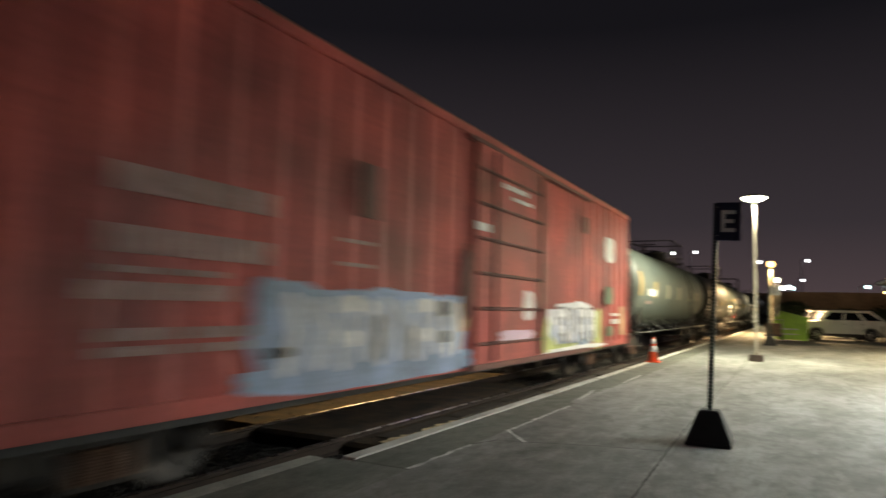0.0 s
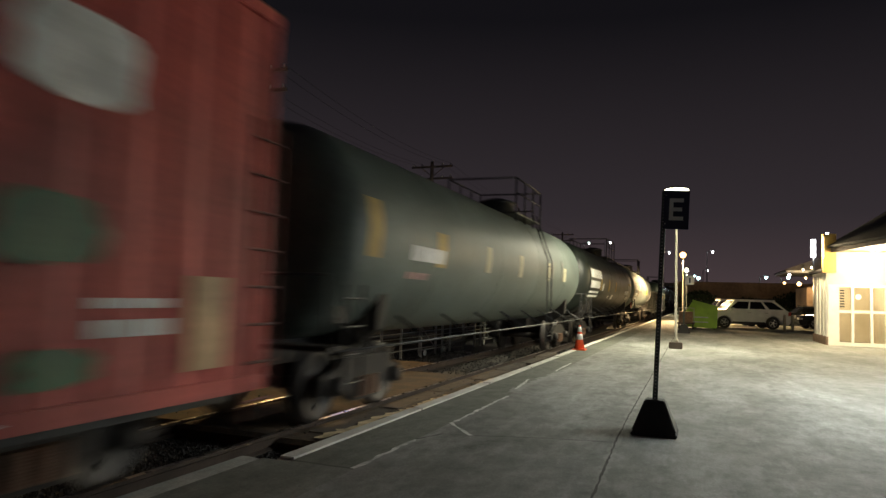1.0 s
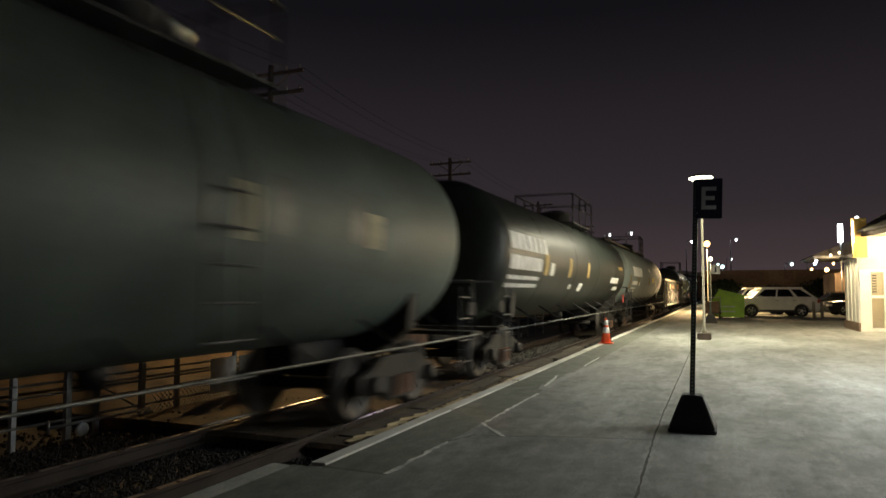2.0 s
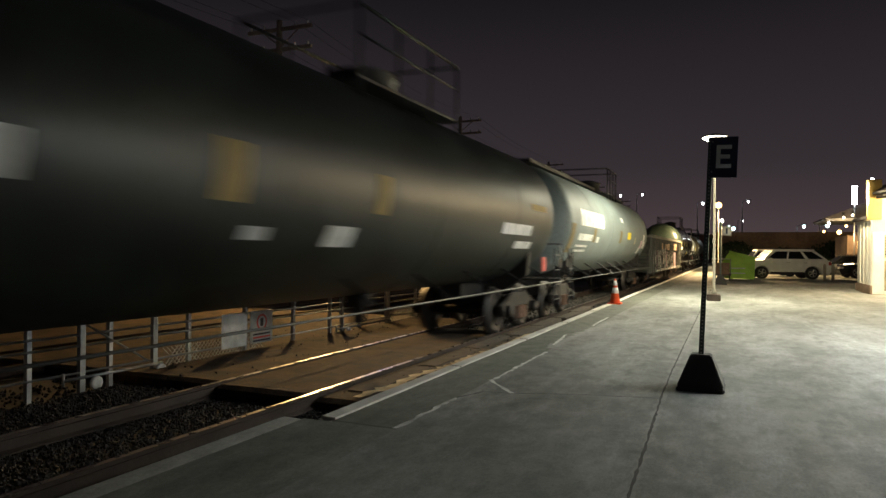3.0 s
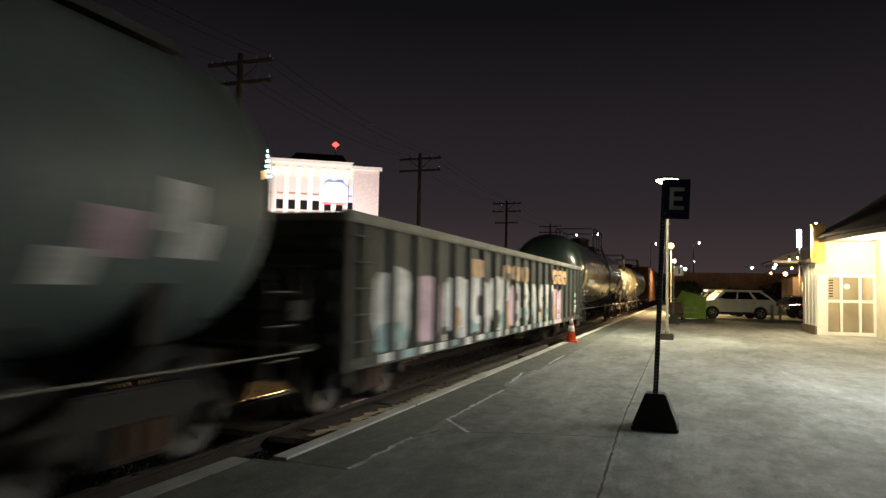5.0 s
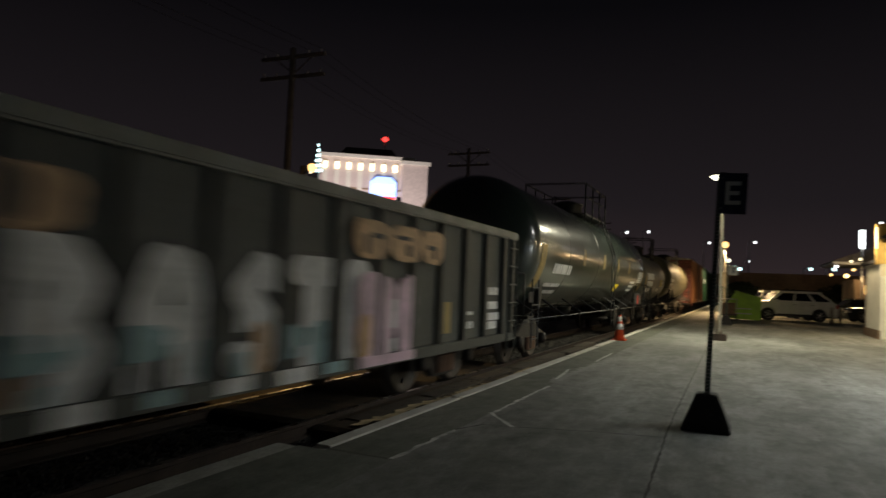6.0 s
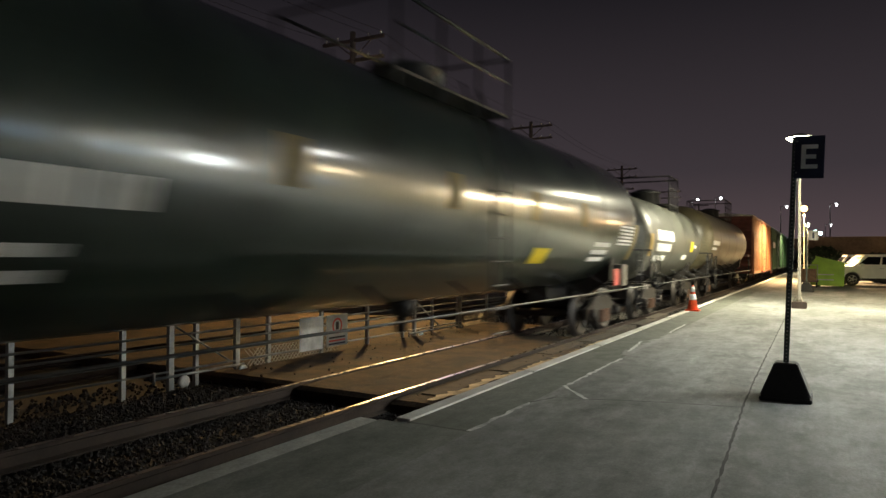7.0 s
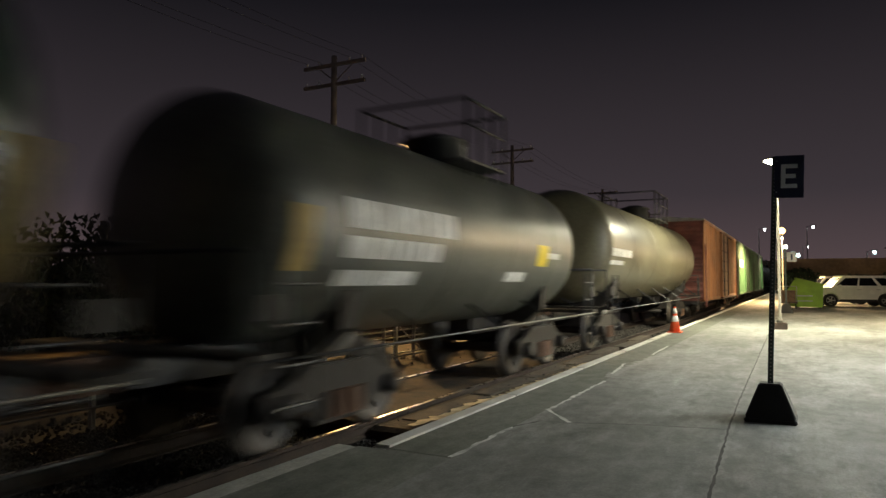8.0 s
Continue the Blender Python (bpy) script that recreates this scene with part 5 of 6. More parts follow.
# added unseen porch spot brightening the near platform; extra area lamp for the train side
slab("soffit_lamp", GLOW_WHITE, (5.05, 5.35, 10.5, 11.1, 3.37, 3.418), station, "glowing soffit lamp")
lamp("added_platform_fill", "SPOT", (5.2, 10.8, 3.33), 1550, (0.93, 1.0, 0.97), 0.12, (5.2, 10.8, 0), 164)
lamp("added_train_fill", "AREA", (6.5, 12.65, 1.75), 105, (0.92, 1.0, 0.99), 1.1, (-3.7, 8.0, 2.0))
lamp("pillar_light", "POINT", (4.1, 30.4, 3.7), 600, WARM, 0.15)
lamp("vestibule_light", "POINT", (5.7, 31.4, 2.6), 200, WARM, 0.3)

# ---- car park ----


def wheel(parent, x, y, r=0.36):
    bm = bmesh.new()
    spin_y(bm, [(-0.11, r * 0.62), (-0.12, r * 0.9), (-0.09, r), (0.09, r), (0.12, r * 0.9), (0.11, r * 0.62)], 24, (x, y, r), "y")
    w = part("wheel", bm, RUBBER, parent)
    s = -1 if y < 0 else 1
    bm = bmesh.new()
    spin_y(bm, [(s * 0.09, r * 0.64), (s * 0.118, r * 0.62), (s * 0.10, r * 0.5), (s * 0.10, 0.05)], 20, (x, y, r), "y")
    for k in range(5):
        a = 2 * math.pi * k / 5
        rod(bm, (x, y + s * 0.112, r), (x + math.cos(a) * r * 0.6, y + s * 0.118, r + math.sin(a) * r * 0.6), 0.03, 6)
    part("rim", bm, ALLOY, w)


def car_body(parent, mat, length, low, belt, roof, width, cabin):
    """A car along x with its nose at -x, built from side outlines."""
    h = length / 2
    wb = h * 0.58
    arch = lambda c: [(c + 0.42 * math.cos(math.pi * i / 8), 0.36 + 0.42 * math.sin(math.pi * i / 8)) for i in range(8, -1, -1)]
    lower = [(-h, 0.45), (-h, belt - 0.30), (-h + 0.08, belt - 0.16), (-h + 0.35, belt - 0.08), (cabin[0], belt), (cabin[3], belt), (h - 0.05, belt - 0.05), (h, belt - 0.25), (h, 0.42), (h - 0.1, low)]
    lower += [(x, z) for x, z in arch(wb)[::-1]] + [(x, z) for x, z in arch(-wb)[::-1]] + [(-h + 0.1, low)]
    bm = bmesh.new()
    prism(bm, lower, "y", -width / 2, width / 2)
    body = part("body", bm, mat, parent, bevel=0.03)
    a, b, c, d = cabin
    bm = bmesh.new()
    w0, w1 = width / 2 - 0.04, width / 2 - 0.20
    lo = [bm.verts.new(p) for p in ((a, -w0, belt - 0.02), (d, -w0, belt - 0.02), (d, w0, belt - 0.02), (a, w0, belt - 0.02))]
    hi = [bm.verts.new(p) for p in ((b, -w1, roof - 0.05), (c, -w1, roof - 0.05), (c, w1, roof - 0.05), (b, w1, roof - 0.05))]
    bm.faces.new(lo[::-1])
    bm.faces.new(hi)
    for i in range(4):
        bm.faces.new((lo[i], lo[(i + 1) % 4], hi[(i + 1) % 4], hi[i]))
    part("cabin", bm, mat, parent)
    bm = bmesh.new()
    box(bm, b - 0.05, c + 0.06, -w1 - 0.02, w1 + 0.02, roof - 0.06, roof)
    part("roof", bm, mat, parent, bevel=0.025)
    for name, (x0, x1), sx in (("windscreen", (a, b), -1), ("rear_window", (d, c), 1)):
        bm = bmesh.new()
        at = lambda v, y: Vector((x0, y * w0, belt - 0.02)).lerp(Vector((x1, y * w1, roof - 0.05)), v)
        quad = [at(0.12, -0.86), at(0.12, 0.86), at(0.88, 0.86), at(0.88, -0.86)]
        push = Vector((sx * 0.012, 0, 0.004))
        vs = [bm.verts.new(p + push) for p in quad] + [bm.verts.new(p - push) for p in quad]
        for f in ((0, 1, 2, 3), (7, 6, 5, 4), (0, 4, 5, 1), (1, 5, 6, 2), (2, 6, 7, 3), (3, 7, 4, 0)):
            bm.faces.new([vs[q] for q in f])
        part(name, bm, TINT, parent, "tinted glass")
    for s in (-1, 1):
        at = lambda u, v: Vector((a + (d - a) * u, s * w0, belt - 0.02)).lerp(Vector((b + (c - b) * u, s * w1, roof - 0.05)), v)
        for u0, u1, u2, u3 in ((0.05, 0.36, 0.36, 0.09), (0.39, 0.66, 0.64, 0.39), (0.72, 0.95, 0.90, 0.69)):
            bm = bmesh.new()
            quad = [at(u0, 0.16), at(u1, 0.16), at(u2, 0.86), at(u3, 0.86)]
            push = Vector((0, s * 0.012, 0.003))
            vs = [bm.verts.new(p + push) for p in quad] + [bm.verts.new(p - push) for p in quad]
            for f in ((0, 1, 2, 3), (7, 6, 5, 4), (0, 4, 5, 1), (1, 5, 6, 2), (2, 6, 7, 3), (3, 7, 4, 0)):
                bm.faces.new([vs[q] for q in f])
            part("side_window", bm, TINT, parent, "tinted side window")
        bm = bmesh.new()
        box(bm, b - 0.1, c, s * (w1 - 0.06) - 0.02, s * (w1 - 0.06) + 0.02, roof + 0.03, roof + 0.06)
        part("roof_rail", bm, BLACK, parent)
        bm = bmesh.new()
        box(bm, a + 0.35, a + 0.5, min(s * w0, s * (w0 + 0.22)), max(s * w0, s * (w0 + 0.22)), belt - 0.02, belt + 0.13)
        part("mirror", bm, mat, parent, bevel=0.02)
        slab("sill_trim", BLACK, (-wb + 0.45, wb - 0.45, min(s * width / 2, s * (width / 2 + 0.012)), max(s * width / 2, s * (width / 2 + 0.012)), low, low + 0.14), parent)
        for k in range(2):
            slab("door_handle", ALLOY, (0.05 + 0.95 * k - 0.1, 0.05 + 0.95 * k + 0.1, min(s * width / 2, s * (width / 2 + 0.03)), max(s * width / 2, s * (width / 2 + 0.03)), belt - 0.16, belt - 0.12), parent)
        bm = bmesh.new()
        box(bm, -h - 0.005, -h + 0.22, min(s * width * 0.3, s * (width / 2 + 0.004)), max(s * width * 0.3, s * (width / 2 + 0.004)), belt - 0.34, belt - 0.2)
        part("headlight", bm, ALLOY, parent, bevel=0.01)
        bm = bmesh.new()
        box(bm, h - 0.16, h + 0.006, min(s * width * 0.36, s * (width / 2 + 0.004)), max(s * width * 0.36, s * (width / 2 + 0.004)), belt - 0.28, belt - 0.06)
        part("tail_light", bm, REDP, parent, bevel=0.01)
        for x in (-wb, wb):
            wheel(parent, x, s * (width / 2 - 0.12))
    slab("bumper", BLACK, (h - 0.05, h + 0.05, -width / 2 + 0.05, width / 2 - 0.05, 0.42, 0.58), parent, bevel=0.02)
    slab("grille", BLACK, (-h - 0.01, -h + 0.02, -0.45, 0.45, 0.62, 0.85), parent)
    slab("underbody", BLACK, (-h + 0.2, h - 0.2, -width / 2 + 0.2, width / 2 - 0.2, low - 0.02, 0.5), parent)
    return body


suv = empty("parked_suv", pose(2.56, 45.6, 0, 0, 0, 14), "white parked sport utility car with tinted windows", "car")
car_body(suv, CAR_WHITE, 4.75, 0.28, 1.10, 1.74, 1.95, (-1.35, -0.7, 1.5, 2.25))
car2 = empty("parked_car", pose(1.75, 50.5, 0, 0, 0, 10), "pale parked pickup partly hidden behind a white car", "car")
car_body(car2, CAR_WHITE, 4.8, 0.28, 1.08, 1.75, 1.85, (-1.0, -0.5, 0.7, 1.1))
for x, y, r in ((8.0, 50, 12), (7.2, 56, 8), (11.5, 54, 12)):
    c = empty("parked_car", pose(x, y, 0, 0, 0, r), "dark parked saloon car in the unlit car park", "car")
    car_body(c, CAR_DARK, 4.6, 0.22, 0.92, 1.42, 1.8, (-0.9, -0.3, 1.0, 1.7))
skip = empty("green_container", pose(0.33, 42.2, 0, 0, 0, 0), "lime-green slanted plastic refuse container", "container")
bm = bmesh.new()
prism(bm, [(-0.92, 0.08), (0.66, 0.04), (0.70, 1.22), (-0.62, 1.56), (-1.0, 0.95)], "y", -0.55, 0.55)
part("body", bm, LIME, skip, bevel=0.03)
bm = bmesh.new()
prism(bm, [(-0.66, 1.56), (0.76, 1.20), (0.76, 1.26), (-0.64, 1.63)], "y", -0.6, 0.6)
part("lid", bm, LIME, skip, bevel=0.015)
for z in (0.35, 0.62):
    slab("lift_bar", GALV, (-0.8, 0.2, -0.62, -0.56, z, z + 0.05), skip)
for x in (-0.5, 0.5):
    slab("foot", BLACK, (x - 0.08, x + 0.08, -0.45, 0.45, 0, 0.1), skip)
for x in (4.55, 5.0):
    b = empty("bollard", pose(x, 43.2 + (x - 4.5), 0), "short pale steel bollard beside the parked car", "bollard", "bollards")
    bm = bmesh.new()
    spin_y(bm, [(0, 0.08), (0.85, 0.08), (0.92, 0.05), (0.94, 0.01)], 16, axis="z")
    part("tube", bm, LAMP_POST, b)
# crates and a cart beside the lamp posts
cart = empty("luggage_cart", pose(-0.62, 40.5, 0), "dark luggage cart standing on the platform", "cart")
slab("deck", FOOTING, (-0.45, 0.45, -0.7, 0.7, 0.28, 0.36), cart, bevel=0.01)
bars("handle", GALV, [((-0.4, 0.65, 0.36), (-0.4, 0.65, 1.15), 0.02), ((0.4, 0.65, 0.36), (0.4, 0.65, 1.15), 0.02), ((-0.4, 0.65, 1.15), (0.4, 0.65, 1.15), 0.02)], cart)
for sx in (-0.36, 0.36):
    for sy in (-0.5, 0.5):
        bm = bmesh.new()
        spin_y(bm, [(sx - 0.03, 0.13), (sx + 0.03, 0.13)], 14, (0, sy, 0.14), "x")
        part("wheel", bm, RUBBER, cart)
slab("load", BRICK_BASE, (-0.35, 0.35, -0.55, 0.35, 0.36, 0.95), cart, "brown covered load")

# ---- distance ----
structure("retaining_wall", FARWALL, (-2.5, 60, 92, 93, -0.5, 4.1), "long brown retaining wall beyond the car park", "wall")
structure("embankment", FARWALL, (-60, 60, 140, 150, -0.5, 5.2), "dark earth bank in the distance", "embankment")


def street_light(direction, distance, glow, size=0.35, label="distant street light on a tall pole, lit"):
    d = Vector(direction)
    p = Vector((-0.95, 0.65, 1.56)) + d * (distance / d.y)
    thing = empty("street_light", pose(p.x, p.y, -0.46), label, "street light", "distant street lights")
    h = p.z + 0.46
    bm = bmesh.new()
    spin_y(bm, [(0, 0.14), (h - 0.3, 0.07), (h, 0.06)], 10, axis="z")
    part("pole", bm, GALV, thing)
    bm = bmesh.new()
    rod(bm, (0, 0, h - 0.1), (0.9, -0.2, h + 0.12), 0.05, 8)
    part("arm", bm, GALV, thing)
    slab("hood", GALV, (0.55, 1.35, -0.45, 0.05, h + 0.08, h + 0.22), thing, bevel=0.03)
    bm = bmesh.new()
    spin_y(bm, [(-0.3, size * 0.15), (-0.2, size * 0.4), (0, size * 0.48), (0.12, size * 0.3)], 14, (0.95, -0.2, h - 0.1), "z")
    part("lens", bm, glow, thing, "glowing lens")


for dx, z, dist, g, s in ((-0.151, 0.082, 120, GLOW_WHITE, 0.32), (-0.121, 0.083, 125, GLOW_WHITE, 0.32), (-0.0404, 0.0688, 130, GLOW_WHITE, 0.3), (0.0163, 0.0701, 130, GLOW_WHITE, 0.32), (0.0096, 0.0444, 160, GLOW_WHITE, 0.34), (-0.0071, 0.0369, 170, GLOW_CYAN, 0.45),
                          (-0.698, 0.184, 90, GLOW_WARM, 0.5), (0.0826, 0.0365, 120, GLOW_CYAN, 0.45), (0.1092, 0.0371, 110, GLOW_CYAN, 0.5), (0.1213, 0.0262, 100, GLOW_SODIUM, 0.6), (0.1054, 0.0269, 108, GLOW_SODIUM, 0.4)):
    street_light((dx, 1, z), dist, g, s)
shop = empty("far_building", pose(0, 0, 0), "low far building with orange lit front and vertical white sign", "building")
slab("wall", FARWALL, (9.4, 22.0, 72, 80, -0.46, 3.2), shop)
slab("canopy", GALV, (7.5, 22.0, 70.5, 80.5, 4.5, 4.7), shop)
bm = bmesh.new()
prism(bm, [(7.3, 4.7), (14.5, 7.6), (22.2, 4.7)], "y", 70.5, 80.5)
part("roof", bm, SHINGLE, shop)
for x, z, r, g in ((7.75, 4.25, 0.13, GLOW_WHITE), (8.55, 3.45, 0.2, GLOW_SODIUM), (7.35, 3.5, 0.12, GLOW_SODIUM), (9.1, 4.0, 0.12, GLOW_SODIUM), (8.9, 4.75, 0.1, GLOW_WARM), (9.6, 4.95, 0.12, GLOW_WARM)):
    bm = bmesh.new()
    spin_y(bm, [(z - r, 0.03), (z - r * 0.7, r * 0.7), (z, r), (z + r * 0.7, r * 0.7), (z + r, 0.03)], 14, (x, 70.3, 0), "z")
    part("lamp_globe", bm, g, shop, "glowing canopy lamp")
for x in (10.2, 12.0, 13.8):
    slab("window", GLOW_SODIUM, (x, x + 0.9, 71.95, 72, 1.9, 2.7), shop)
slab("sign", GLOW_WHITE, (9.5, 9.88, 70.0, 70.2, 5.9, 7.5), shop, "glowing vertical white sign")
bars("sign_post", GALV, [((9.7, 70.1, -0.4), (9.7, 70.1, 5.9), 0.06)], shop)
lamp("far_building_light", "POINT", (9.0, 69.3, 3.3), 700, SODIUM, 0.4)

# hotel beyond the tracks
HX, HY = -80.5, 142.0
hotel = empty("hotel", pose(HX, HY, -0.46, 0, 0, 33), "brightly floodlit pale hotel block with round-topped blue sign", "building")
slab("block", HOTEL_WALL, (-13, 9, 0, 14, 0, 30.4), hotel)
slab("corner_tower", HOTEL_WALL, (6.5, 12.5, -1.5, 12, 0, 29.4), hotel)
slab("cornice", WHITE_FRAME, (-13.6, 9.4, -0.9, 14.5, 30.4, 31.2), hotel)
slab("cornice", WHITE_FRAME, (6.0, 13.1, -2.2, 12.5, 29.4, 30.2), hotel)
bm = bmesh.new()
prism(bm, [(-9, 31.2), (-7, 33.5), (4, 33.5), (6, 31.2)], "y", 3, 12)
part("roof", bm, SHINGLE, hotel)
for k in range(7):
    x = -11.6 + 2.75 * k
    for z in (6, 10.5, 15, 19.5):
        w = slab("window", TINT, (x + 0.4, x + 2.0, -0.06, 0.0, z, z + 2.2), hotel)
    slab("wall_lamp", GLOW_WARM, (x - 0.6, x + 0.3, -0.6, -0.1, 27.6, 29.2), hotel)
    slab("pilaster", WHITE_FRAME, (x - 0.75, x + 0.4, -0.3, 0.0, 0.0, 27.4), hotel, "white wall pilaster")
for z in (5, 9.5, 14, 18.5, 23):
    slab("band", FARWALL, (-13.1, 6.4, -0.16, -0.02, z, z + 0.35), hotel)
bm = bmesh.new()
prism(bm, [(-1.0, 21.6), (5.2, 21.6), (5.2, 25.0), (3.8, 26.2), (0.4, 26.2), (-1.0, 25.0)], "y", -0.8, -0.3)
part("sign", bm, GLOW_BLUE, hotel, "glowing blue sign")
slab("sign_band", GLOW_WHITE, (-0.2, 4.4, -0.9, -0.8, 23.0, 24.2), hotel)
slab("sign_foot", GLOW_RED, (-0.8, 5.0, -0.9, -0.8, 21.0, 21.5), hotel)
bars("mast", GALV, [((2.5, 6, 33), (2.5, 6, 36), 0.12)], hotel)
bm = bmesh.new()
spin_y(bm, [(36, 0.2), (36.6, 0.9), (37.2, 0.3)], 12, (2.5, 6, 0), "z")
part("beacon", bm, GLOW_RED, hotel, "red roof beacon")
lamp("hotel_floodlight", "SPOT", (HX + 10, HY - 24, 2), 150000, (1.0, 0.86, 0.84), 1.0, (HX - 1, HY + 2, 20), 75)

# blue-lit Christmas tree shape, built as glowing stripes on a mast
tree_lights = empty("lit_christmas_tree", pose(-76.2, 112, 0.9), "tall tree-shaped stack of bluish lit stripes far beyond the tracks", "sign")
for k in range(6):
    slab("lit_panel", GLOW_CYAN, (-0.9 + 0.12 * k, 0.9 - 0.2 * k, -0.1, 0.1, 21 + 1.0 * k, 21.5 + 1.0 * k), tree_lights)
bars("mast", GALV, [((0, 0.2, -1.3), (0, 0.2, 27), 0.15)], tree_lights)

yard = empty("yard_lamp", pose(-13.3, 19.1, -0.46), "sodium yard lamp on a wooden pole beyond the tracks, lit", "lamp post")
bm = bmesh.new()
spin_y(bm, [(0, 0.14), (5.5, 0.1)], 10, axis="z")
part("pole", bm, POLEWOOD, yard)
bm = bmesh.new()
rod(bm, (0, 0, 5.2), (0.7, -0.5, 5.5), 0.035, 8)
part("arm", bm, GALV, yard)
bm = bmesh.new()
spin_y(bm, [(5.2, 0.05), (5.25, 0.12), (5.4, 0.14), (5.45, 0.09)], 16, (0.7, -0.5, 0), "z")
part("lens", bm, GLOW_SODIUM, yard)
lamp("yard_light", "SPOT", (-12.3, 19.2, 4.65), 2600, (1.0, 0.60, 0.22), 0.1, (-9.5, 11.5, 0), 88)


def power_pole(x, y, h=10.9):
    p = empty("power_pole", pose(x, y, -0.46, 0, 0, random.uniform(-4, 4)), "weathered wooden power pole with two crossarms", "power pole", "power poles beside the tracks")
    bm = bmesh.new()
    spin_y(bm, [(0, 0.17), (h, 0.11)], 12, axis="z")
    part("pole", bm, POLEWOOD, p)
    for z, w in ((h - 0.35, 1.5), (h - 1.15, 1.5), (h - 2.3, 1.2))[: 3 if y > 60 else 2]:
        slab("crossarm", POLEWOOD, (-w, w, -0.06, 0.06, z - 0.06, z + 0.06), p)
        for k in (-0.9, -0.5, 0.5, 0.9):
            bm = bmesh.new()
            spin_y(bm, [(z + 0.06, 0.03), (z + 0.1, 0.045), (z + 0.2, 0.04), (z + 0.22, 0.02)], 8, (k * w, 0, 0), "z")
            part("insulator", bm, G_WHITE, p)
    bars("brace", POLEWOOD, [((0, 0.1, h - 1.0), (0.8, 0.1, h - 0.4), 0.025), ((0, 0.1, h - 1.0), (-0.8, 0.1, h - 0.4), 0.025)], p, n=6)


POLES = ((-16.4, 0.5), (-16.5, 22.5), (-16.9, 42.7), (-17.1, 67.0), (-17.4, 92.0), (-17.6, 118.0))
for x, y in POLES:
    power_pole(x, y)
for k, off in enumerate((-1.35, -0.75, 0.75, 1.35)):
    bm = bmesh.new()
    for (x0, y0), (x1, y1) in zip(POLES, POLES[1:]):
        n = 10
        for i in range(n):
            q = [(x0 + (x1 - x0) * s + off, y0 + (y1 - y0) * s, 10.3 - 2.0 * s * (1 - s)) for s in (i / n, (i + 1) / n)]
            rod(bm, q[0], q[1], 0.007, 4, cap=False)
    tagged(part("overhead_wire", bm, CABLE, None, "thin black overhead wire between the power poles"), category="wire", group="overhead wires")


def bare_tree(x, y, h):
    t = empty("bare_tree", pose(x, y, -0.46), "leafless tree beyond the tracks", "tree", "bare trees")
    bm = bmesh.new()
    twigs = bmesh.new()

    def grow(p, d, length, r, depth):
        q = p + d * length
        rod(bm if depth > 2 else twigs, p, q, r, 6 if depth > 2 else 4, r * 0.65, cap=False)
        if depth == 0:
            return
        for _ in range(3 if depth > 1 else 4):
            e = (d + Vector((random.uniform(-0.75, 0.75), random.uniform(-0.75, 0.75), random.uniform(-0.1, 0.6)))).normalized()
            grow(p + d * length * random.uniform(0.55, 1.0), e, length * random.uniform(0.55, 0.8), r * 0.55, depth - 1)

    grow(Vector((0, 0, 0)), Vector((0, 0, 1)), h * 0.32, 0.17, 5)
    part("trunk", bm, BARK, t)
    part("twigs", twigs, BARK, t)


for x, y, h in ((-15.5, 75, 8.5), (-13.5, 82, 8.0), (-18, 90, 9.5), (-13.5, 104, 8.5), (-11.5, 118, 8)):
    bare_tree(x, y, h)


def hedge(name, x0, x1, y0, y1, z1, count, label, leaf=0.3):
    bm = bmesh.new()
    for _ in range(count):
        p = Vector((random.uniform(x0, x1), random.uniform(y0, y1), 0))
        top = z1 * (0.72 + 0.28 * math.sin(p.x * 0.9 + p.y * 0.37) * math.sin(p.x * 0.31 + 1.3))
        p.z = random.uniform(-0.4, top)
        s = random.uniform(0.4, 1.0) * leaf
        m = pose(*p, *(random.uniform(0, 360) for _ in "abc"))
        vs = [bm.verts.new(m @ Vector(q)) for q in ((-s, 0, 0), (0, -s * 0.5, 0.05), (s, 0, 0), (0, s * 0.5, 0.05))]
        bm.faces.new(vs)
    tagged(part(name, bm, HEDGE, None, label), category="bushes", kind="stuff")


hedge("dark_bushes", -2.4, 12, 88, 91, 3.0, 6000, "dark bushes before the retaining wall")
hedge("dark_bushes", -30, -12.5, 30, 120, 2.2, 9000, "dark scrub beyond the tracks")
hedge("dark_bushes", -24, -17.5, -6, 34, 3.4, 60000, "dark scrub along the far side of the dirt road", 0.2)

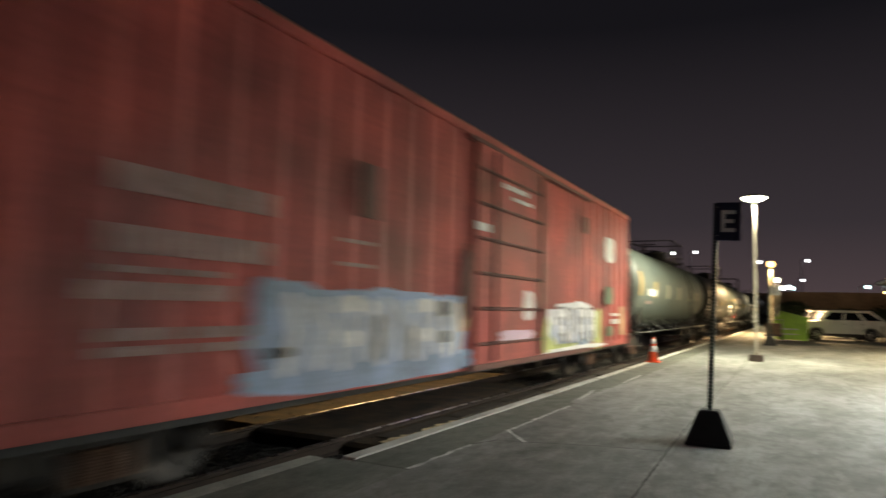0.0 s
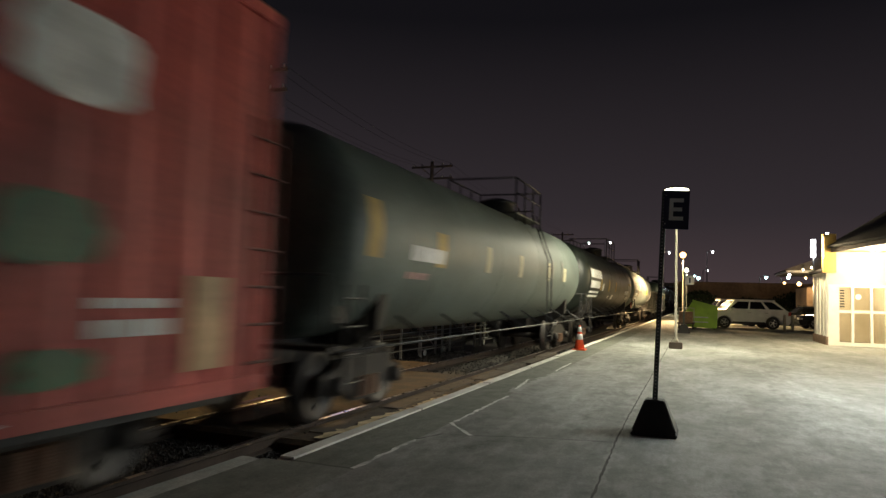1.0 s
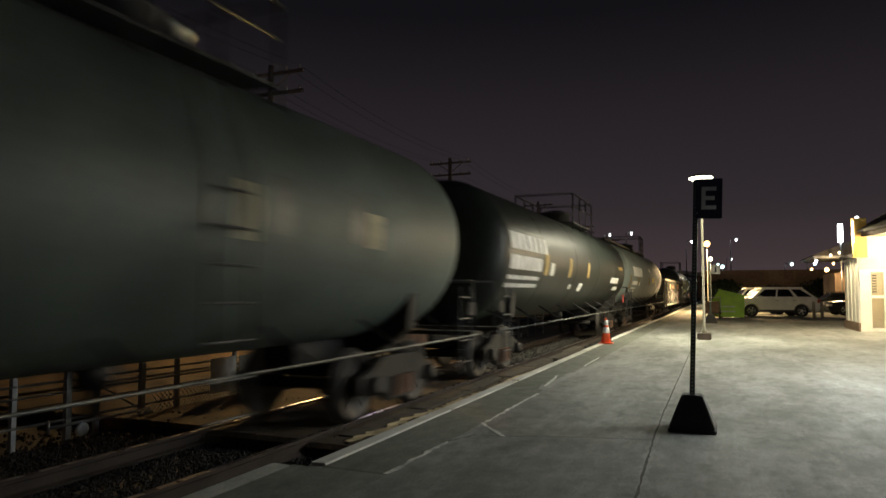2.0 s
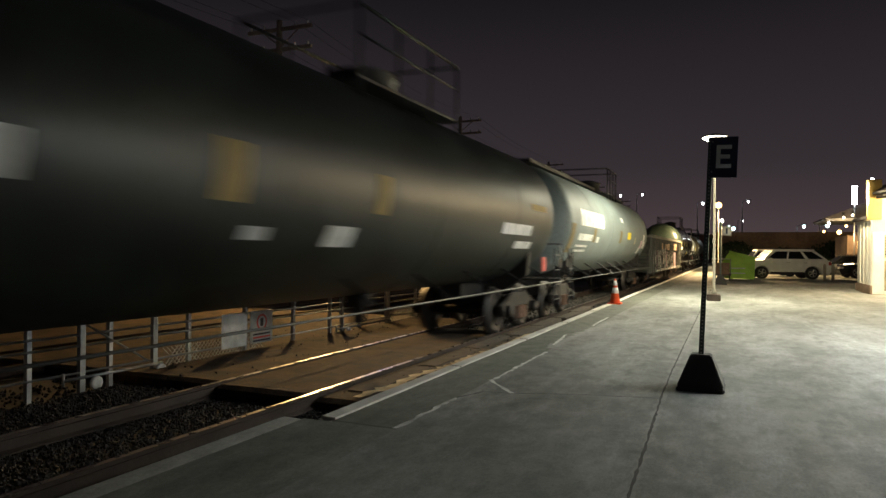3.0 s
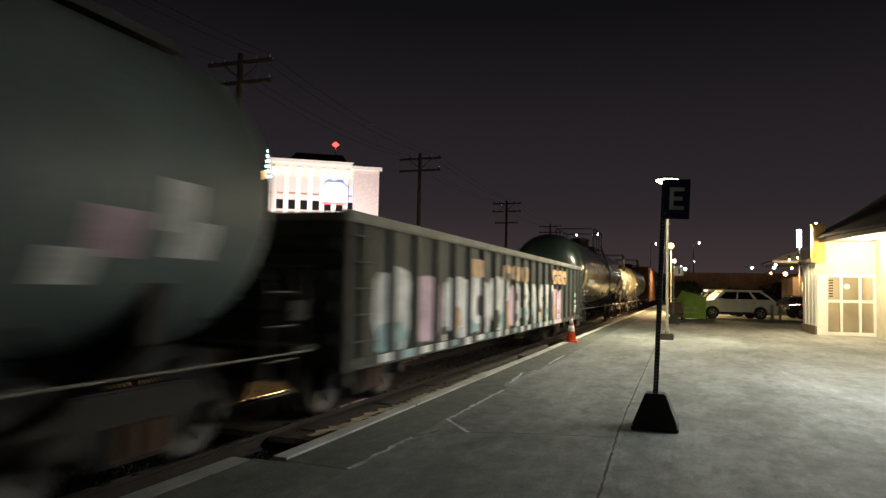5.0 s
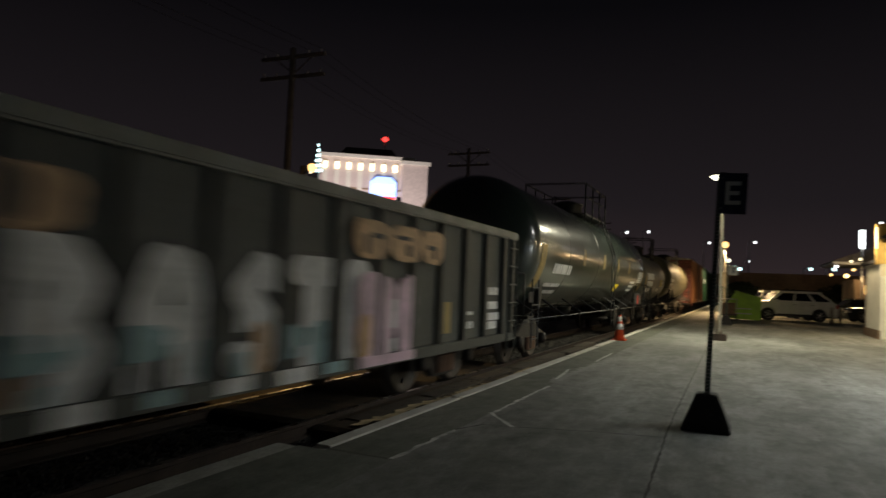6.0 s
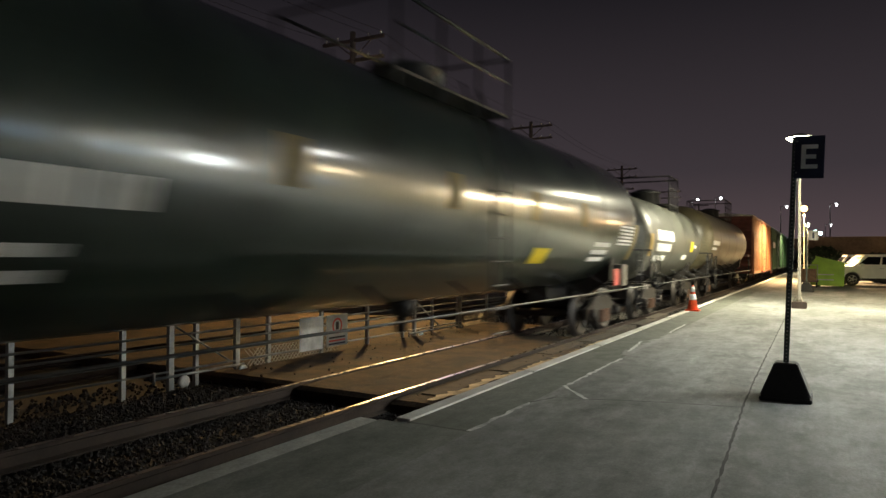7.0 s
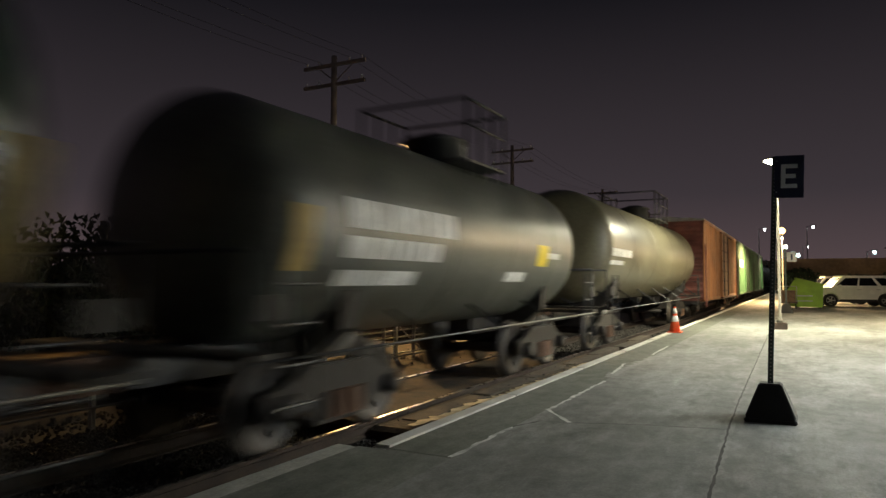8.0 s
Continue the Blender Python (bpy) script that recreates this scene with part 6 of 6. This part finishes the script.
# barrier fence between the tracks
fence = empty("track_fence", pose(-7.65, 0, -0.42), "low galvanised barrier fence with swing gates between the tracks", "fence")
for k in range(22):
    y = 3.2 + 1.32 * k + random.uniform(-0.12, 0.12)
    slab("post", GALV, (-0.03, 0.03, y - 0.03, y + 0.03, 0, 0.96), fence)
for z in (0.92, 0.78, 0.64, 0.48, 0.30):
    bars("rail", GALV, [((0.03, 3.2, z), (0.03, 31, z), 0.016)], fence)
for y0, y1 in ((6.79, 7.86), (13.03, 14.9), (19.3, 21.0), (25.2, 27.0)):
    bars("brace", GALV, [((0.03, y0 - 0.1, 0.9), (0.03, y0 + 0.9, 0.3), 0.016)], fence)
    for y in (y0 - 0.16, y1 - 0.05):
        slab("gate_post", GALV, (-0.01, 0.05, y - 0.04, y + 0.04, 0.0, 1.0), fence)
    bars("gate_bar", GALV, [((0.07, y0 - 0.45, 0.24), (0.07, y1 + 0.05, 0.24), 0.022), ((0.07, y0 - 0.45, 0.17), (0.07, y0 - 0.45, 0.33), 0.018)], fence)
    for y in (y0, y1):
        bm = bmesh.new()
        spin_y(bm, [(0.08, 0.04), (0.08, 0.085), (0.12, 0.085), (0.12, 0.04)], 16, (0, y, 0.15), "x")
        part("gate_roller", bm, WHITE_PAINT, fence, "pale gate roller")
    # woven wire panel beside the gate
    bm = bmesh.new()
    for k in range(26):
        y = y1 + 0.1 + 0.08 * k
        rod(bm, (0.03, y, 0.14), (0.03, y + 0.3, 0.44), 0.004, 4, cap=False)
        rod(bm, (0.036, y + 0.3, 0.14), (0.036, y, 0.44), 0.004, 4, cap=False)
    tagged(part("wire_mesh", bm, GALV, fence), kind="stuff")
notice = slab("notice_panel", GALV, (0.06, 0.075, 9.85, 10.45, 0.26, 0.82), fence, "white warning panel")
bm = bmesh.new()
n = 28
ring = [[bm.verts.new((xx, 10.15 + rr * math.cos(2 * math.pi * i / n), 0.62 + rr * math.sin(2 * math.pi * i / n))) for i in range(n)] for xx, rr in ((0.078, 0.14), (0.078, 0.105), (0.074, 0.105), (0.074, 0.14))]
for i in range(n):
    for k in range(4):
        bm.faces.new((ring[k][i], ring[k][(i + 1) % n], ring[(k + 1) % 4][(i + 1) % n], ring[(k + 1) % 4][i]))
part("red_circle", bm, REDP, notice, "red prohibition circle")
slab("figure_bar", G_BLACK, (0.074, 0.078, 10.11, 10.19, 0.55, 0.69), notice)
for z, mt in ((0.40, G_BLACK), (0.345, REDP), (0.29, SIGN_BLUE)):
    slab("text_bar", mt, (0.074, 0.078, 9.92, 10.38, z, z + 0.03), notice)
slab("notice_panel", WHITE_PAINT, (0.06, 0.075, 9.15, 9.75, 0.26, 0.82), fence, "white warning panel")
structure("gravel_road", GRAVEL, (-40, -11.6, -30, 200, -0.7, -0.41), "brown dirt road beyond the tracks", "road")

# ---- what moves ----


def motions():
    times = [0.25 * i for i in range(33)]
    for thing, centre in TRAIN:
        walk(thing, [(t, pose(TRACK_X, centre - travelled(t), RAIL_Z)) for t in times])
    for w, y in WHEELSETS:
        walk(w, [(i / 30, pose(0, y, WHEEL_R, math.degrees(travelled(i / 30) / WHEEL_R))) for i in range(241)])


motions()
